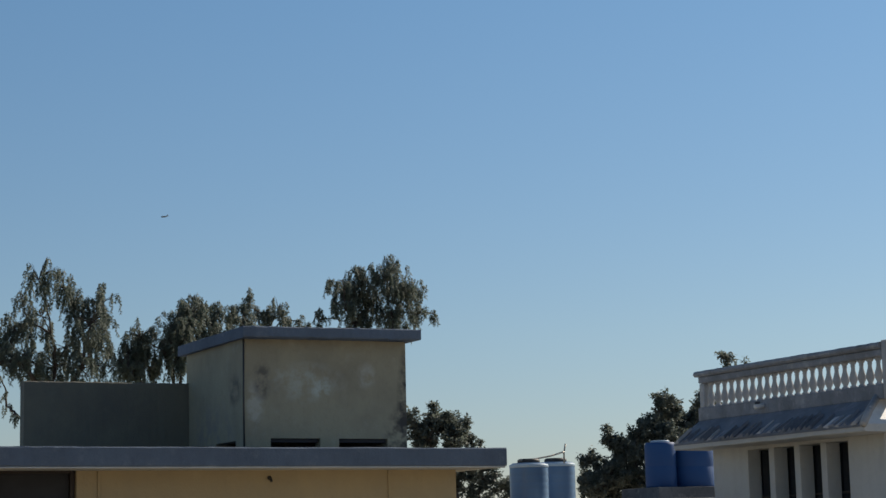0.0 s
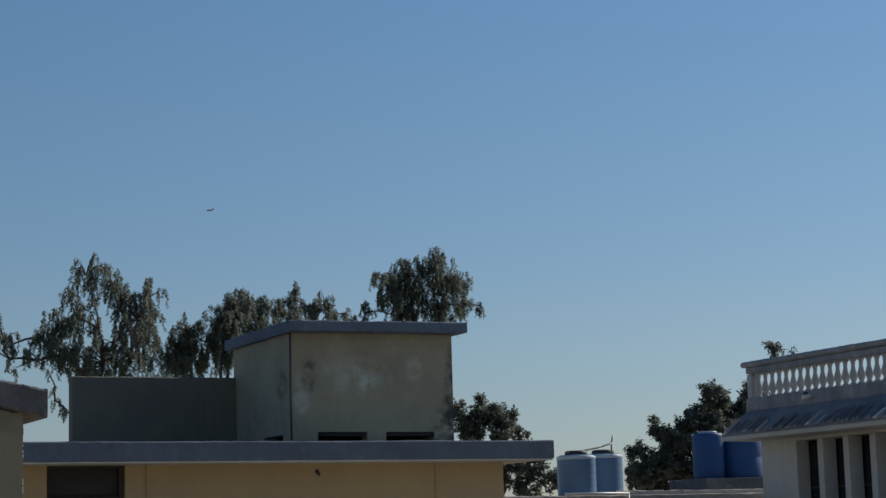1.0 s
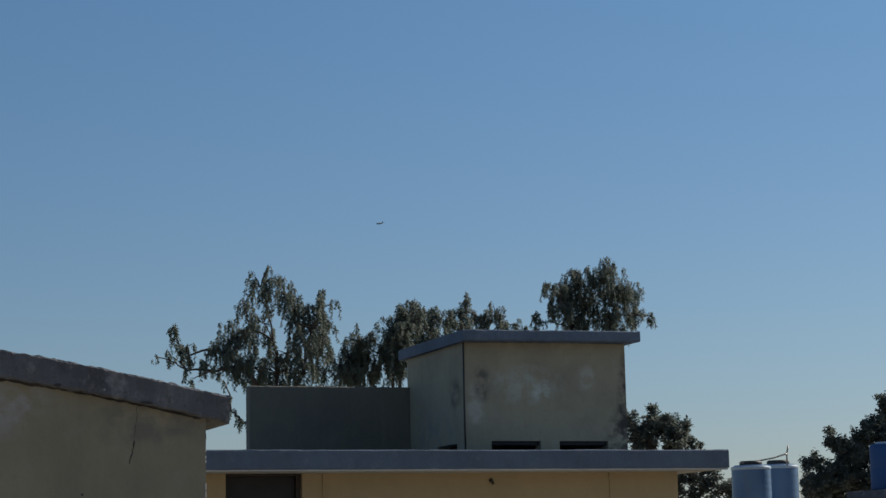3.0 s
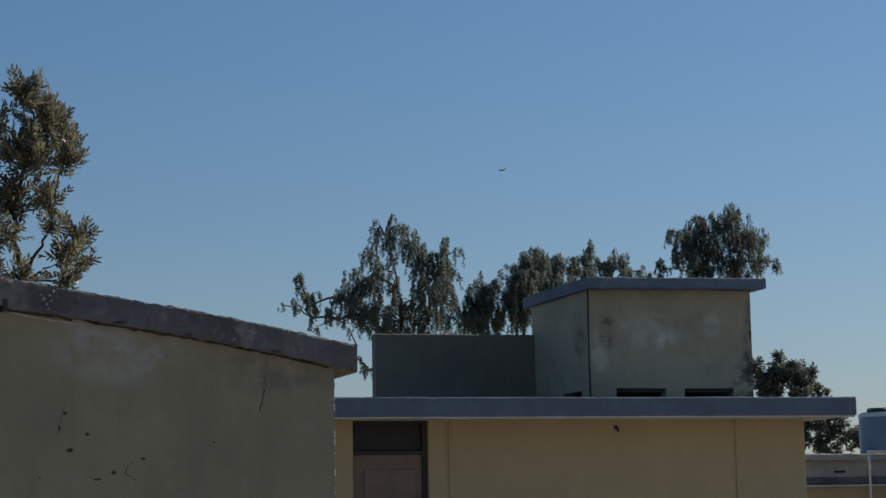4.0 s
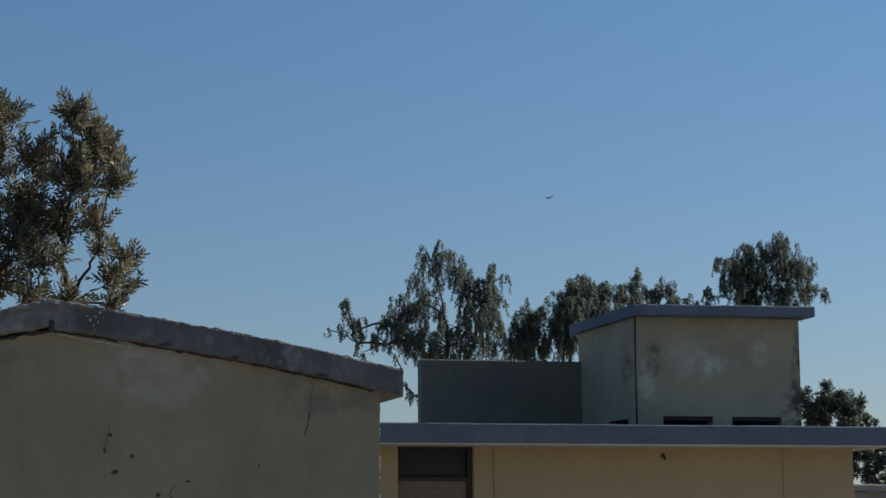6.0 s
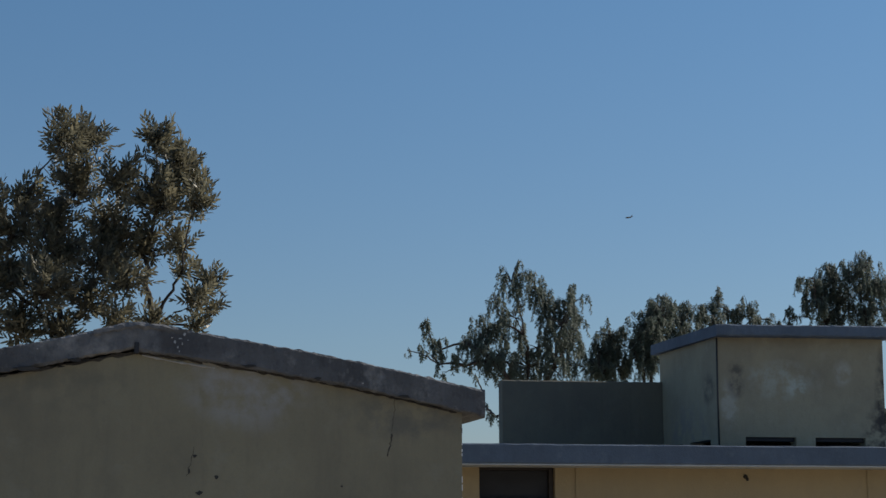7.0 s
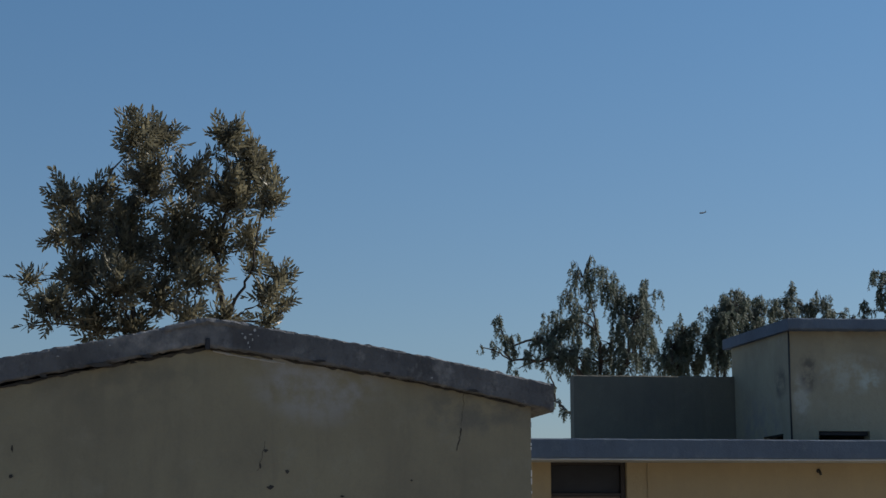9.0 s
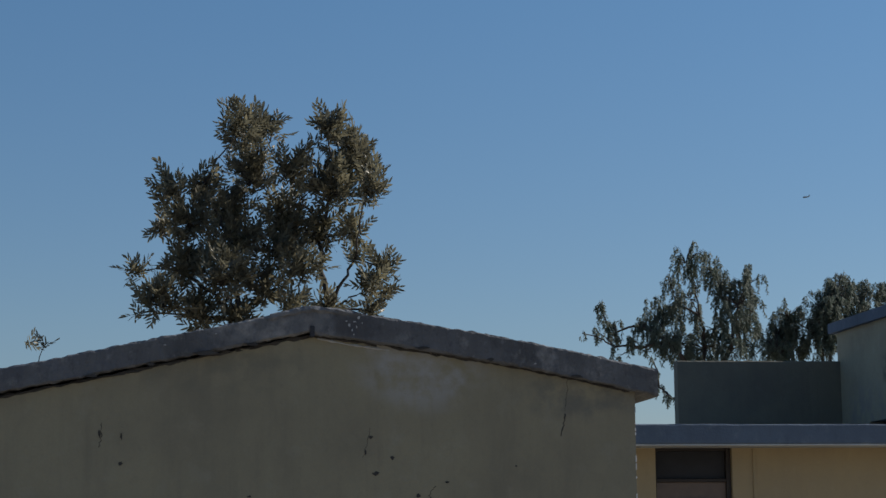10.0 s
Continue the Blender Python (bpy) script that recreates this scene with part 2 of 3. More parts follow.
def tube_data(points, radii, sides=8, base=0):
    pts = [Vector(p) for p in points]
    verts, faces = [], []
    for i, p in enumerate(pts):
        d = (pts[min(i + 1, len(pts) - 1)] - pts[max(i - 1, 0)]).normalized()
        s = d.orthogonal().normalized()
        u = d.cross(s)
        for k in range(sides):
            a = 2 * math.pi * k / sides
            verts.append(p + (s * math.cos(a) + u * math.sin(a)) * radii[i])
    for i in range(len(pts) - 1):
        for k in range(sides):
            faces.append((base + i * sides + k, base + i * sides + (k + 1) % sides, base + (i + 1) * sides + (k + 1) % sides, base + (i + 1) * sides + k))
    faces += [tuple(base + k for k in range(sides - 1, -1, -1)), tuple(base + (len(pts) - 1) * sides + k for k in range(sides))]
    return verts, faces


def tube(name, points, r, mat, parent=None, label="", sides=12):
    radii = r if isinstance(r, (list, tuple)) else [r] * len(points)
    v, f = tube_data(points, radii, sides)
    return put(name, mesh_of(name, v, f, mat, True), parent, label)


def lathe_me(name, profile, mat, sides=28, centre=(0, 0, 0)):
    verts, faces = [], []
    n = len(profile)
    for k in range(sides):
        a = 2 * math.pi * k / sides
        verts += [(centre[0] + r * math.cos(a), centre[1] + r * math.sin(a), centre[2] + z) for r, z in profile]
    for k in range(sides):
        j = (k + 1) % sides
        faces += [(k * n + i, j * n + i, j * n + i + 1, k * n + i + 1) for i in range(n - 1)]
    faces += [tuple(k * n for k in range(sides - 1, -1, -1)), tuple(k * n + n - 1 for k in range(sides))]
    return mesh_of(name, verts, faces, mat, True)


# ---------------------------------------------------------------- ground
gm = mesh_of("ground", [(-3000, -3000, 0), (3000, -3000, 0), (3000, 3000, 0), (-3000, 3000, 0)], [(0, 1, 2, 3)], M_GROUND)
tagged(put("ground", gm), "dry brown earth yard around the buildings", "ground", kind="structure")

# ---------------------------------------------------------------- yellow building
bld = thing("yellow_building", "flat-roofed single-storey building with yellow painted wall and grey roof band", "building")
box("wall", (-6.0, 0.0, 0.0), (0.0, 0.23, 2.758), M_YELLOW, bld, bevel=0.01)
box("wall", (0.965, 0.0, 0.0), (6.14, 0.23, 2.758), M_YELLOW, bld, bevel=0.01)
box("wall", (5.91, 0.232, 0.0), (6.14, 5.0, 2.758), M_YELLOW, bld, bevel=0.01)
box("wall", (-6.0, 0.232, 0.0), (-5.77, 5.0, 2.758), M_YELLOW, bld, bevel=0.01)
box("wall", (-5.768, 4.77, 0.0), (5.908, 5.0, 2.758), M_YELLOW, bld, bevel=0.01)
# unseen backing, coloured dark to keep the doorway unlit
box("dark_backing", (-0.6, 1.6, 0.0), (1.7, 1.7, 2.758), M_DARK, bld, "added dark backing behind the doorway, out of sight")
beam("roof_slab", -6.6, 6.515, -0.75, 5.4, 2.762, 3.00, M_SLATE, bld, "blue-grey cement roof slab with a deep edge band", n=90, rough=0.006)
# added strip: the lit line under the slab edge, painted white
beam("bright_edge_strip", -6.6, 6.50, -0.735, -0.66, 2.743, 2.764, M_WHITE, bld, "thin added strip, painted white for the bright line under the slab", n=60, rough=0.003, chamfer=0.005)
# light bounced up from the ground is put into the soffit's white colour
box("soffit", (-6.5, -0.655, 2.750), (6.49, -0.003, 2.760), M_WHITE, bld, "underside of the roof overhang, painted white for light bounced off the ground", 0.0)
box("soffit", (6.143, 0.0, 2.750), (6.49, 5.3, 2.760), M_WHITE, bld, "underside of the roof overhang, painted white for light bounced off the ground", 0.0)
for x in (1.245, 5.153):
    beam("pilaster_joint", 0.02, 2.745, x - 0.018, x + 0.018, -0.02, 0.004, M_YELLOW, bld, "narrow raised vertical plaster strip", n=20, rough=0.002, chamfer=0.004)
for o in [o for o in bld.children if o.name.startswith("pilaster_joint")]:
    o.data.transform(Matrix(((0, 1, 0, 0), (0, 0, 1, 0), (1, 0, 0, 0), (0, 0, 0, 1))))
# doorway; a dark board gives the opening above the leaf its shade
door = put("door", box_me("door", (0.022, 0.10, 0.02), (0.905, 0.145, 2.335), M_DOOR, 0.006), bld, "grey-brown painted door leaf, closed, under a transom filled by a dark board")
box("frame", (0.002, 0.06, 0.0), (0.02, 0.17, 2.756), M_FRAME, door, bevel=0.005)
box("frame", (0.905, 0.06, 0.0), (0.963, 0.17, 2.756), M_FRAME, door, bevel=0.005)
box("frame", (0.022, 0.06, 2.337), (0.903, 0.17, 2.375), M_FRAME, door, bevel=0.005)
box("frame", (0.022, 0.06, 2.72), (0.903, 0.17, 2.756), M_FRAME, door, bevel=0.005)
box("transom_shade_board", (0.022, 0.12, 2.378), (0.903, 0.14, 2.718), M_DARK, door, "dark board painted as the shaded opening above the door", 0.004)
for z0, z1 in ((0.2, 1.0), (1.15, 2.15)):
    box("panel", (0.16, 0.085, z0), (0.82, 0.098, z1), M_DOOR, door, bevel=0.01)
# lamp holder on the wall
lamp = thing("lamp_holder", "small dark bulb holder fixed to the yellow wall", "lamp holder")
me = lathe_me("rose", [(0.028, 0.0), (0.028, 0.01), (0.018, 0.02)], M_PIPE, 14)
me.transform(Matrix.Translation((3.475, 0.0, 2.652)) @ Matrix.Rotation(radians(90), 4, "X"))
put("rose", me, lamp)
me = lathe_me("socket", [(0.015, 0.0), (0.018, 0.025), (0.017, 0.055), (0.01, 0.06)], M_PIPE, 14)
me.transform(Matrix.Translation((3.48, -0.028, 2.647)) @ Matrix.Rotation(radians(140), 4, "X"))
put("socket", me, lamp)

# ---------------------------------------------------------------- stair room on the roof
st = thing("stair_room", "weathered cream plaster stair room with a thin overhanging roof on the flat roof", "stair room")
X0, X1, Y0, Y1, Z0, Z1 = 3.39, 5.76, 0.70, 2.95, 3.002, 4.522
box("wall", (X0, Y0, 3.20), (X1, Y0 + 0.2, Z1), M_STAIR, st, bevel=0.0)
for a, b in ((X0, 3.774), (4.482, 4.753), (5.468, X1)):
    box("pier", (a, Y0, Z0), (b, Y0 + 0.2, 3.20), M_STAIR, st, bevel=0.0)
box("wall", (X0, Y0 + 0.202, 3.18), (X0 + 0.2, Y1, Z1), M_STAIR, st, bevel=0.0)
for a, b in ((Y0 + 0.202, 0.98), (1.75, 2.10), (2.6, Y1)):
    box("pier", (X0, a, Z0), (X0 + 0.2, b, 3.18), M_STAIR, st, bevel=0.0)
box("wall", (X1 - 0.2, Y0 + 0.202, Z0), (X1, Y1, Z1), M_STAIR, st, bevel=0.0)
box("wall", (X0 + 0.202, Y1 - 0.2, Z0), (X1 - 0.202, Y1, Z1), M_STAIR, st, bevel=0.0)
# added dark strips that fill the vent slots with shade
for a, b in ((3.774, 4.482), (4.753, 5.468)):
    box("slot_shade_strip", (a + 0.01, Y0 + 0.05, 3.15), (b - 0.01, Y0 + 0.12, 3.198), M_DARK, st, "dark strip painted as the shade in the vent slot", 0.004)
beam("roof_slab", 3.31, 5.885, 0.45, 3.10, 4.505, 4.65, M_SLATE, st, "thin blue-grey cement roof slab", n=40, rough=0.008, rise=lambda x: 0.010 * (x - 3.31))
tube("drain_pipe", [(3.398, 0.685, 3.01), (3.392, 0.684, 3.8), (3.396, 0.685, 4.50)], 0.013, M_PIPE, st, "thin black pipe at the corner", 8)
# low cement wall beside the stair room
low = put("roof_wall", None)
beam("wall_face", 1.04, 3.388, 2.85, 3.05, 3.002, 4.10, M_DARKWALL, low, n=40, rough=0.006)
tagged(low, "plain dark grey cement screen wall on the flat roof", "wall")

# ---------------------------------------------------------------- gabled shed
shed = thing("gabled_shed", "low shed with dirty yellow plaster gable and worn grey cement roof", "shed")
SY, RX, RZ = -9.854, -4.875, 3.262
EAST, WEST, THICK = 2.465, 2.75, 0.19      # roof half spans and slab depth


def pitch_of(x):
    if x <= RX:
        return 0.203 * (x - RX)
    u = (x - RX) / EAST                    # this slope bows up a little
    return -0.174 * (x - RX) + 0.032 * 4 * u * (1 - u)


def gable(y0, y1, name):
    tops = [-2.562 + (RX + 2.562) * k / 12 for k in range(13)] + [-7.42]
    pts = [(-7.42, 0.0), (-2.562, 0.0)] + [(x, RZ - THICK + pitch_of(x)) for x in tops]
    n = len(pts)
    verts = [(x, y0, z) for x, z in pts] + [(x, y1, z) for x, z in pts]
    faces = [tuple(range(n)), tuple(range(2 * n - 1, n - 1, -1))] + [(k, k + n, (k + 1) % n + n, (k + 1) % n) for k in range(n)]
    return put(name, mesh_of(name, verts, faces, M_SHED), shed)


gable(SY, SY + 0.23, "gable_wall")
gable(-6.53, -6.3, "gable_wall")
box("side_wall", (-2.79, SY + 0.232, 0.0), (-2.562, -6.532, 2.58), M_SHED, shed)
box("side_wall", (-7.42, SY + 0.232, 0.0), (-7.19, -6.532, 2.58), M_SHED, shed)
beam("roof_slab", RX - 0.004, RX + EAST, SY - 0.085, -6.1, RZ - THICK, RZ, M_CONC, shed, "worn grey cement roof slope with broken edge", n=200, rough=0.009, rise=pitch_of, chamfer=0.012)
beam("roof_slab", RX - WEST, RX + 0.004, SY - 0.08, -6.1, RZ - THICK + 0.02, RZ - 0.002, M_CONC, shed, "worn grey cement roof slope with broken edge", n=200, rough=0.009, rise=pitch_of, chamfer=0.012, seed=9.0)
# mortar joint together with the shadow in its gap, as one dark strip
beam("joint_shadow_strip", -7.40, -2.60, SY - 0.010, SY + 0.02, RZ - THICK - 0.012, RZ - THICK + 0.006, M_CRACK, shed, "ragged mortar joint under the roof edge, its gap shadow painted dark", n=110, rough=0.016, rise=pitch_of, chamfer=0.006, seed=3.0)
beam("ridge_patch", RX - 0.30, RX + 0.34, SY - 0.097, -6.2, RZ - 0.03, RZ + 0.012, M_CONC, shed, "cement patch along the ridge", n=24, rough=0.012, rise=pitch_of, chamfer=0.012, seed=5.0)
# no gap is cut: a dark box shows its shade
box("ridge_gap_shade", (RX - 0.022, SY - 0.09, RZ - THICK - 0.02), (RX + 0.012, SY - 0.02, RZ - 0.13), M_DARK, shed, "dark box painted as the shaded gap at the ridge", 0.012)


def flake(name, x, z, w, h, mat, label, seed, face=SY):
    """A ragged chip in the plaster, a few millimetres deep."""
    rnd = random.Random(seed)
    n = 11
    rim = [(x + w * math.cos(2 * math.pi * k / n) * rnd.uniform(0.55, 1.1), z + h * math.sin(2 * math.pi * k / n) * rnd.uniform(0.5, 1.1)) for k in range(n)]
    verts = [(a, face + 0.01, b) for a, b in rim] + [(a, face - 0.004, b) for a, b in rim]
    faces = [tuple(range(n, 2 * n))] + [(k, (k + 1) % n, (k + 1) % n + n, k + n) for k in range(n)]
    return put(name, mesh_of(name, verts, faces, mat), shed, label)


for k, (x, z, w, h) in enumerate(((-4.312, 2.213, 0.016, 0.016), (-4.426, 2.103, 0.030, 0.017), (-6.195, 2.176, 0.018, 0.016), (-3.431, 2.152, 0.009, 0.009),
                                  (-4.50, 2.25, 0.009, 0.022), (-4.24, 1.901, 0.028, 0.008), (-4.129, 1.947, 0.017, 0.017), (-4.631, 1.919, 0.011, 0.007),
                                  (-6.342, 2.384, 0.012, 0.035), (-6.193, 2.366, 0.008, 0.03), (-5.31, 1.947, 0.015, 0.01), (-4.464, 2.356, 0.02, 0.012), (-3.924, 2.04, 0.02, 0.008))):
    flake("plaster_chip", x, z, w, h, M_CRACK, "dark chip in the plaster", k)
for k, (x, z, w, h) in enumerate(((-4.62, 3.135, 0.010, 0.016), (-4.585, 3.16, 0.016, 0.006), (-4.60, 3.10, 0.007, 0.012), (-4.64, 3.165, 0.008, 0.006), (-4.57, 3.125, 0.006, 0.014),
                                  (-4.555, 3.19, 0.010, 0.012), (-4.59, 3.07, 0.005, 0.009), (-4.53, 3.15, 0.005, 0.006), (-5.9, 2.99, 0.012, 0.005), (-3.3, 2.87, 0.010, 0.006), (-5.55, 3.07, 0.008, 0.005))):
    flake("plaster_chip", x, z, w, h, M_BALUST, "pale broken cement", 41 + k, SY - 0.088)
for k, (x, w, h) in enumerate(((-6.4, 0.05, 0.014), (-5.62, 0.09, 0.018), (-5.3, 0.05, 0.012), (-4.1, 0.06, 0.012), (-3.62, 0.03, 0.014), (-3.0, 0.05, 0.012), (-6.0, 0.035, 0.012))):
    flake("plaster_chip", x, RZ + pitch_of(x) - THICK + 0.012, w, h, M_CRACK, "dark notch along the broken roof edge", 61 + k, SY - 0.09)
# glints of sun along the worn wall corner, painted in as white flakes
rag = random.Random(8)
for k in range(14):
    z = rag.uniform(1.7, 2.62)
    box("sun_glint_chip", (-2.5665, SY - 0.004, z), (-2.5595, SY + 0.02, z + rag.choice((0.008, 0.012, 0.02, 0.045))), M_WPIPE, shed, "white flake painted as a sun glint on the worn wall corner", 0.004)



def crack(points, r, label="hairline crack in the plaster", mat=M_CRACK):
    rnd = random.Random(len(points) * 7 + int(points[0][1] * 100))
    fine = []
    for (x0, z0), (x1, z1) in zip(points, points[1:]):
        fine += [(x0 + (x1 - x0) * k / 6 + rnd.uniform(-0.008, 0.008), SY + 0.001, z0 + (z1 - z0) * k / 6) for k in range(6)]
    tube("plaster_crack", fine, [r * rnd.uniform(0.4, 1.2) for _ in fine], mat, shed, label, 5)


crack([(-3.045, 2.793), (-3.059, 2.645), (-3.07, 2.52)], 0.0025)
crack([(-3.07, 2.52), (-3.085, 2.44), (-3.115, 2.347)], 0.006)
crack([(-4.473, 2.421), (-4.491, 2.31), (-4.519, 2.198)], 0.0025)
crack([(-6.333, 2.459), (-6.324, 2.366), (-6.351, 2.273)], 0.004)
crack([(-4.008, 2.012), (-4.054, 1.947), (-3.961, 1.882)], 0.004)
crack([(-4.84, 3.05), (-4.62, 3.008), (-4.426, 2.982), (-4.32, 2.966)], 0.009, "ragged line of pale mortar under the ridge", M_BALUST)

# ---------------------------------------------------------------- white house with a balustrade
hs = thing("white_house", "whitewashed house with tall fin windows, tiled apron roof and roof balustrade", "house")
hs.location = (0.2, 1.2, 0.105)
WX, HF, HN = 12.55, 2.45, -1.95
box("wall", (WX, 1.466, -0.105), (WX + 0.25, HF, 3.30), M_WHITE, hs, bevel=0.012)
box("wall", (WX, HN, -0.105), (WX + 0.25, -1.10, 3.30), M_WHITE, hs, bevel=0.012)
box("wall", (WX + 0.002, -1.098, 3.07), (WX + 0.25, 1.464, 3.30), M_WHITE, hs, bevel=0.0)
box("wall", (WX + 0.002, -1.098, -0.105), (WX + 0.25, 1.464, 0.55), M_WHITE, hs, bevel=0.0)
box("wall", (WX + 0.252, HN, -0.105), (20.0, HN + 0.25, 3.30), M_WHITE, hs, bevel=0.012)
box("wall", (WX + 0.252, HF - 0.25, -0.105), (20.0, HF, 3.30), M_WHITE, hs, bevel=0.012)
box("wall", (19.75, HN + 0.252, -0.105), (20.0, HF - 0.252, 3.30), M_WHITE, hs, bevel=0.012)
for k in range(4):
    y = 1.466 - 0.665 * k
    pane = box("window", (WX + 0.262, y - 0.655, 0.56), (WX + 0.275, y, 3.06), M_GLASS, hs, "tall narrow dark window", 0.0)
    box("mullion", (WX + 0.245, y - 0.35, 0.56), (WX + 0.26, y - 0.32, 3.06), M_FRAME, pane, bevel=0.003)
    box("transom", (WX + 0.245, y - 0.655, 2.30), (WX + 0.26, y, 2.33), M_FRAME, pane, bevel=0.003)
for k in range(3):
    y = 1.466 - 0.665 * (k + 1)
    box("window_fin", (WX - 0.02, y - 0.07, 0.552), (WX + 0.24, y + 0.07, 3.068), M_WHITE, hs, "white vertical fin between the windows", 0.01)
box("roof_slab", (WX - 0.10, HN - 0.05, 3.302), (20.05, HF + 0.05, 3.60), M_BALUST, hs)
beam("base_band", -2.218, 2.54, 12.36, 12.62, 3.602, 3.82, M_RAIL, hs, "weathered white band under the balustrade", n=50, rough=0.006, axis="y")
beam("eave_band", -2.38, 2.55, 11.86, 12.548, 3.12, 3.225, M_WHITE, hs, "white underside and edge of the apron roof", n=40, rough=0.005, axis="y")
# sloping apron with ridge tiles
ay0, ay1 = -2.33, 2.52
averts = [(11.84, ay0 - 0.05, 3.23), (11.84, ay1, 3.23), (12.37, ay1, 3.61), (12.37, -2.05, 3.61),
          (11.84, ay0 - 0.05, 3.19), (11.84, ay1, 3.19), (12.37, ay1, 3.50), (12.37, -2.05, 3.50)]
apron = put("apron_roof", mesh_of("apron_roof", averts, [(3, 2, 1, 0), (4, 5, 6, 7), (0, 1, 5, 4), (1, 2, 6, 5), (2, 3, 7, 6), (3, 0, 4, 7)], M_APRON), hs, "blue-grey tiled apron roof")
rnd = random.Random(4)
# a short tile end, one long edge lifted
tile_v = [(0.0, -0.062, 0.0), (0.0, 0.050, 0.0), (0.30, 0.046, 0.215), (0.30, -0.058, 0.215), (-0.012, -0.060, 0.062), (-0.006, 0.046, 0.018), (0.29, 0.042, 0.228), (0.285, -0.055, 0.258)]
tile_f = [(0, 1, 2, 3), (7, 6, 5, 4), (0, 4, 5, 1), (1, 5, 6, 2), (2, 6, 7, 3), (3, 7, 4, 0)]
tile_me = mesh_of("ridge_tile", tile_v, tile_f, M_APRON)
for k in range(36):
    o = put("ridge_tile", tile_me, apron)
    o.location = (11.835 + rnd.uniform(-0.02, 0.03), ay1 - 0.08 - 0.132 * k + rnd.uniform(-0.02, 0.02), 3.225 + rnd.uniform(-0.012, 0.006))
    o.rotation_euler = (rnd.uniform(-0.15, 0.2), rnd.uniform(-0.05, 0.05), rnd.uniform(-0.10, 0.10))
    s = rnd.uniform(0.55, 1.05)
    o.scale = (s, rnd.uniform(0.75, 1.15), s)
# this slope is coloured white to show it in the sun
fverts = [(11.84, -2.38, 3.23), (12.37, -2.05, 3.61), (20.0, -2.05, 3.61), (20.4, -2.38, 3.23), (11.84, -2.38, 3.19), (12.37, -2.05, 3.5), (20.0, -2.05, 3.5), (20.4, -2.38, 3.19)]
put("apron_roof", mesh_of("apron_roof", fverts, [(1, 0, 3, 2), (4, 5, 6, 7), (0, 4, 7, 3), (1, 2, 6, 5), (0, 1, 5, 4), (2, 3, 7, 6)], M_WPIPE), hs, "apron slope at the corner, painted white for the sun on it")
tube("hip_ridge", [(11.82, -2.40, 3.22), (12.10, -2.21, 3.44), (12.38, -2.04, 3.63)], 0.055, M_BALUST, hs, "white rounded hip ridge", 10)
# balustrade
bal_profile = [(0.060, 0.0), (0.060, 0.03), (0.036, 0.045), (0.040, 0.07), (0.062, 0.12), (0.066, 0.16), (0.052, 0.21), (0.034, 0.27), (0.030, 0.32),
               (0.040, 0.335), (0.030, 0.35), (0.050, 0.375), (0.058, 0.39), (0.058, 0.412)]
bal_me = lathe_me("baluster", bal_profile, M_BALUST, 14)
for k in range(23):
    o = put("baluster", bal_me, hs)
    o.location, o.rotation_euler = (12.47, 2.30 - 0.196 * k, 3.815), (0, 0, rnd.uniform(0, 6))
beam("hand_rail", -2.218, 2.50, 12.36, 12.60, 4.222, 4.33, M_RAIL, hs, "weathered white rail", n=50, rough=0.006, axis="y")
beam("rail_cap", -2.218, 2.58, 12.31, 12.65, 4.332, 4.425, M_RAIL, hs, "weathered rail cap with a moulded edge", n=50, rough=0.007, axis="y", chamfer=0.03)
box("end_post", (12.39, 2.39, 3.821), (12.57, 2.53, 4.221), M_BALUST, hs, bevel=0.02)
box("end_post", (12.36, -2.46, 3.602), (12.62, -2.22, 4.45), M_BALUST, hs, bevel=0.02)
beam("hand_rail", 12.63, 20.0, -2.43, -2.25, 4.222, 4.42, M_RAIL, hs, n=40, rough=0.006)
beam("base_band", 12.63, 20.0, -2.43, -2.22, 3.612, 3.82, M_RAIL, hs, n=40, rough=0.006)
for k in range(30):
    o = put("baluster", bal_me, hs)
    o.location = (12.80 + 0.196 * k, -2.34, 3.815)
# drain hole shown by a plate in the dark shade colour
box("spout_hole", (12.352, 0.80, 3.70), (12.366, 0.93, 3.80), M_DARK, hs, "dark plate painted as the shaded drain hole in the band", 0.004)
tube("rain_spout", [(12.42, 0.72, 3.73), (12.30, 0.71, 3.715), (12.19, 0.70, 3.70)], 0.04, M_WPIPE, hs, "short white rain spout", 12)

# ---------------------------------------------------------------- outbuilding with the tanks
out = thing("outbuilding", "low grey block outbuilding with a flat roof behind the house", "outbuilding")
box("block_wall", (7.3, 4.2, 0.0), (17.0, 8.9, 2.29), M_BLOCK, out)
beam("roof_slab", 7.2, 17.1, 4.1, 9.0, 2.292, 2.40, M_BLOCK, out, n=60, rough=0.01)
beam("parapet", 10.85, 16.5, 5.15, 5.35, 2.402, 2.49, M_BLOCK, out, "rough grey block parapet", n=50, rough=0.015)
for k in range(13):
    box("block", (10.86 + 0.42 * k, 5.135, 2.41), (10.86 + 0.42 * k + 0.405, 5.151, 2.48), M_BLOCK, out, bevel=0.003)
box("tank_plinth", (13.82, 7.0, 2.402), (16.6, 8.3, 2.75), M_CONC, out, "dark block plinth under the deep blue tanks", 0.015)
box("lower_wall", (7.31, 4.188, 0.0), (16.99, 4.198, 1.884), M_YELLOW, out, "dull yellow painted lower wall", 0.0)
beam("ledge", 7.25, 16.98, 4.09, 4.197, 1.886, 1.918, M_WHITE, out, "thin pale ledge", n=60, rough=0.006, chamfer=0.005)
# shadow at the ledge, modelled as a dark strip on the wall
beam("ledge_shadow_band", 7.31, 16.98, 4.165, 4.199, 1.925, 2.035, M_CONC, out, "dark band painted as the shadow at the ledge", n=60, rough=0.012)
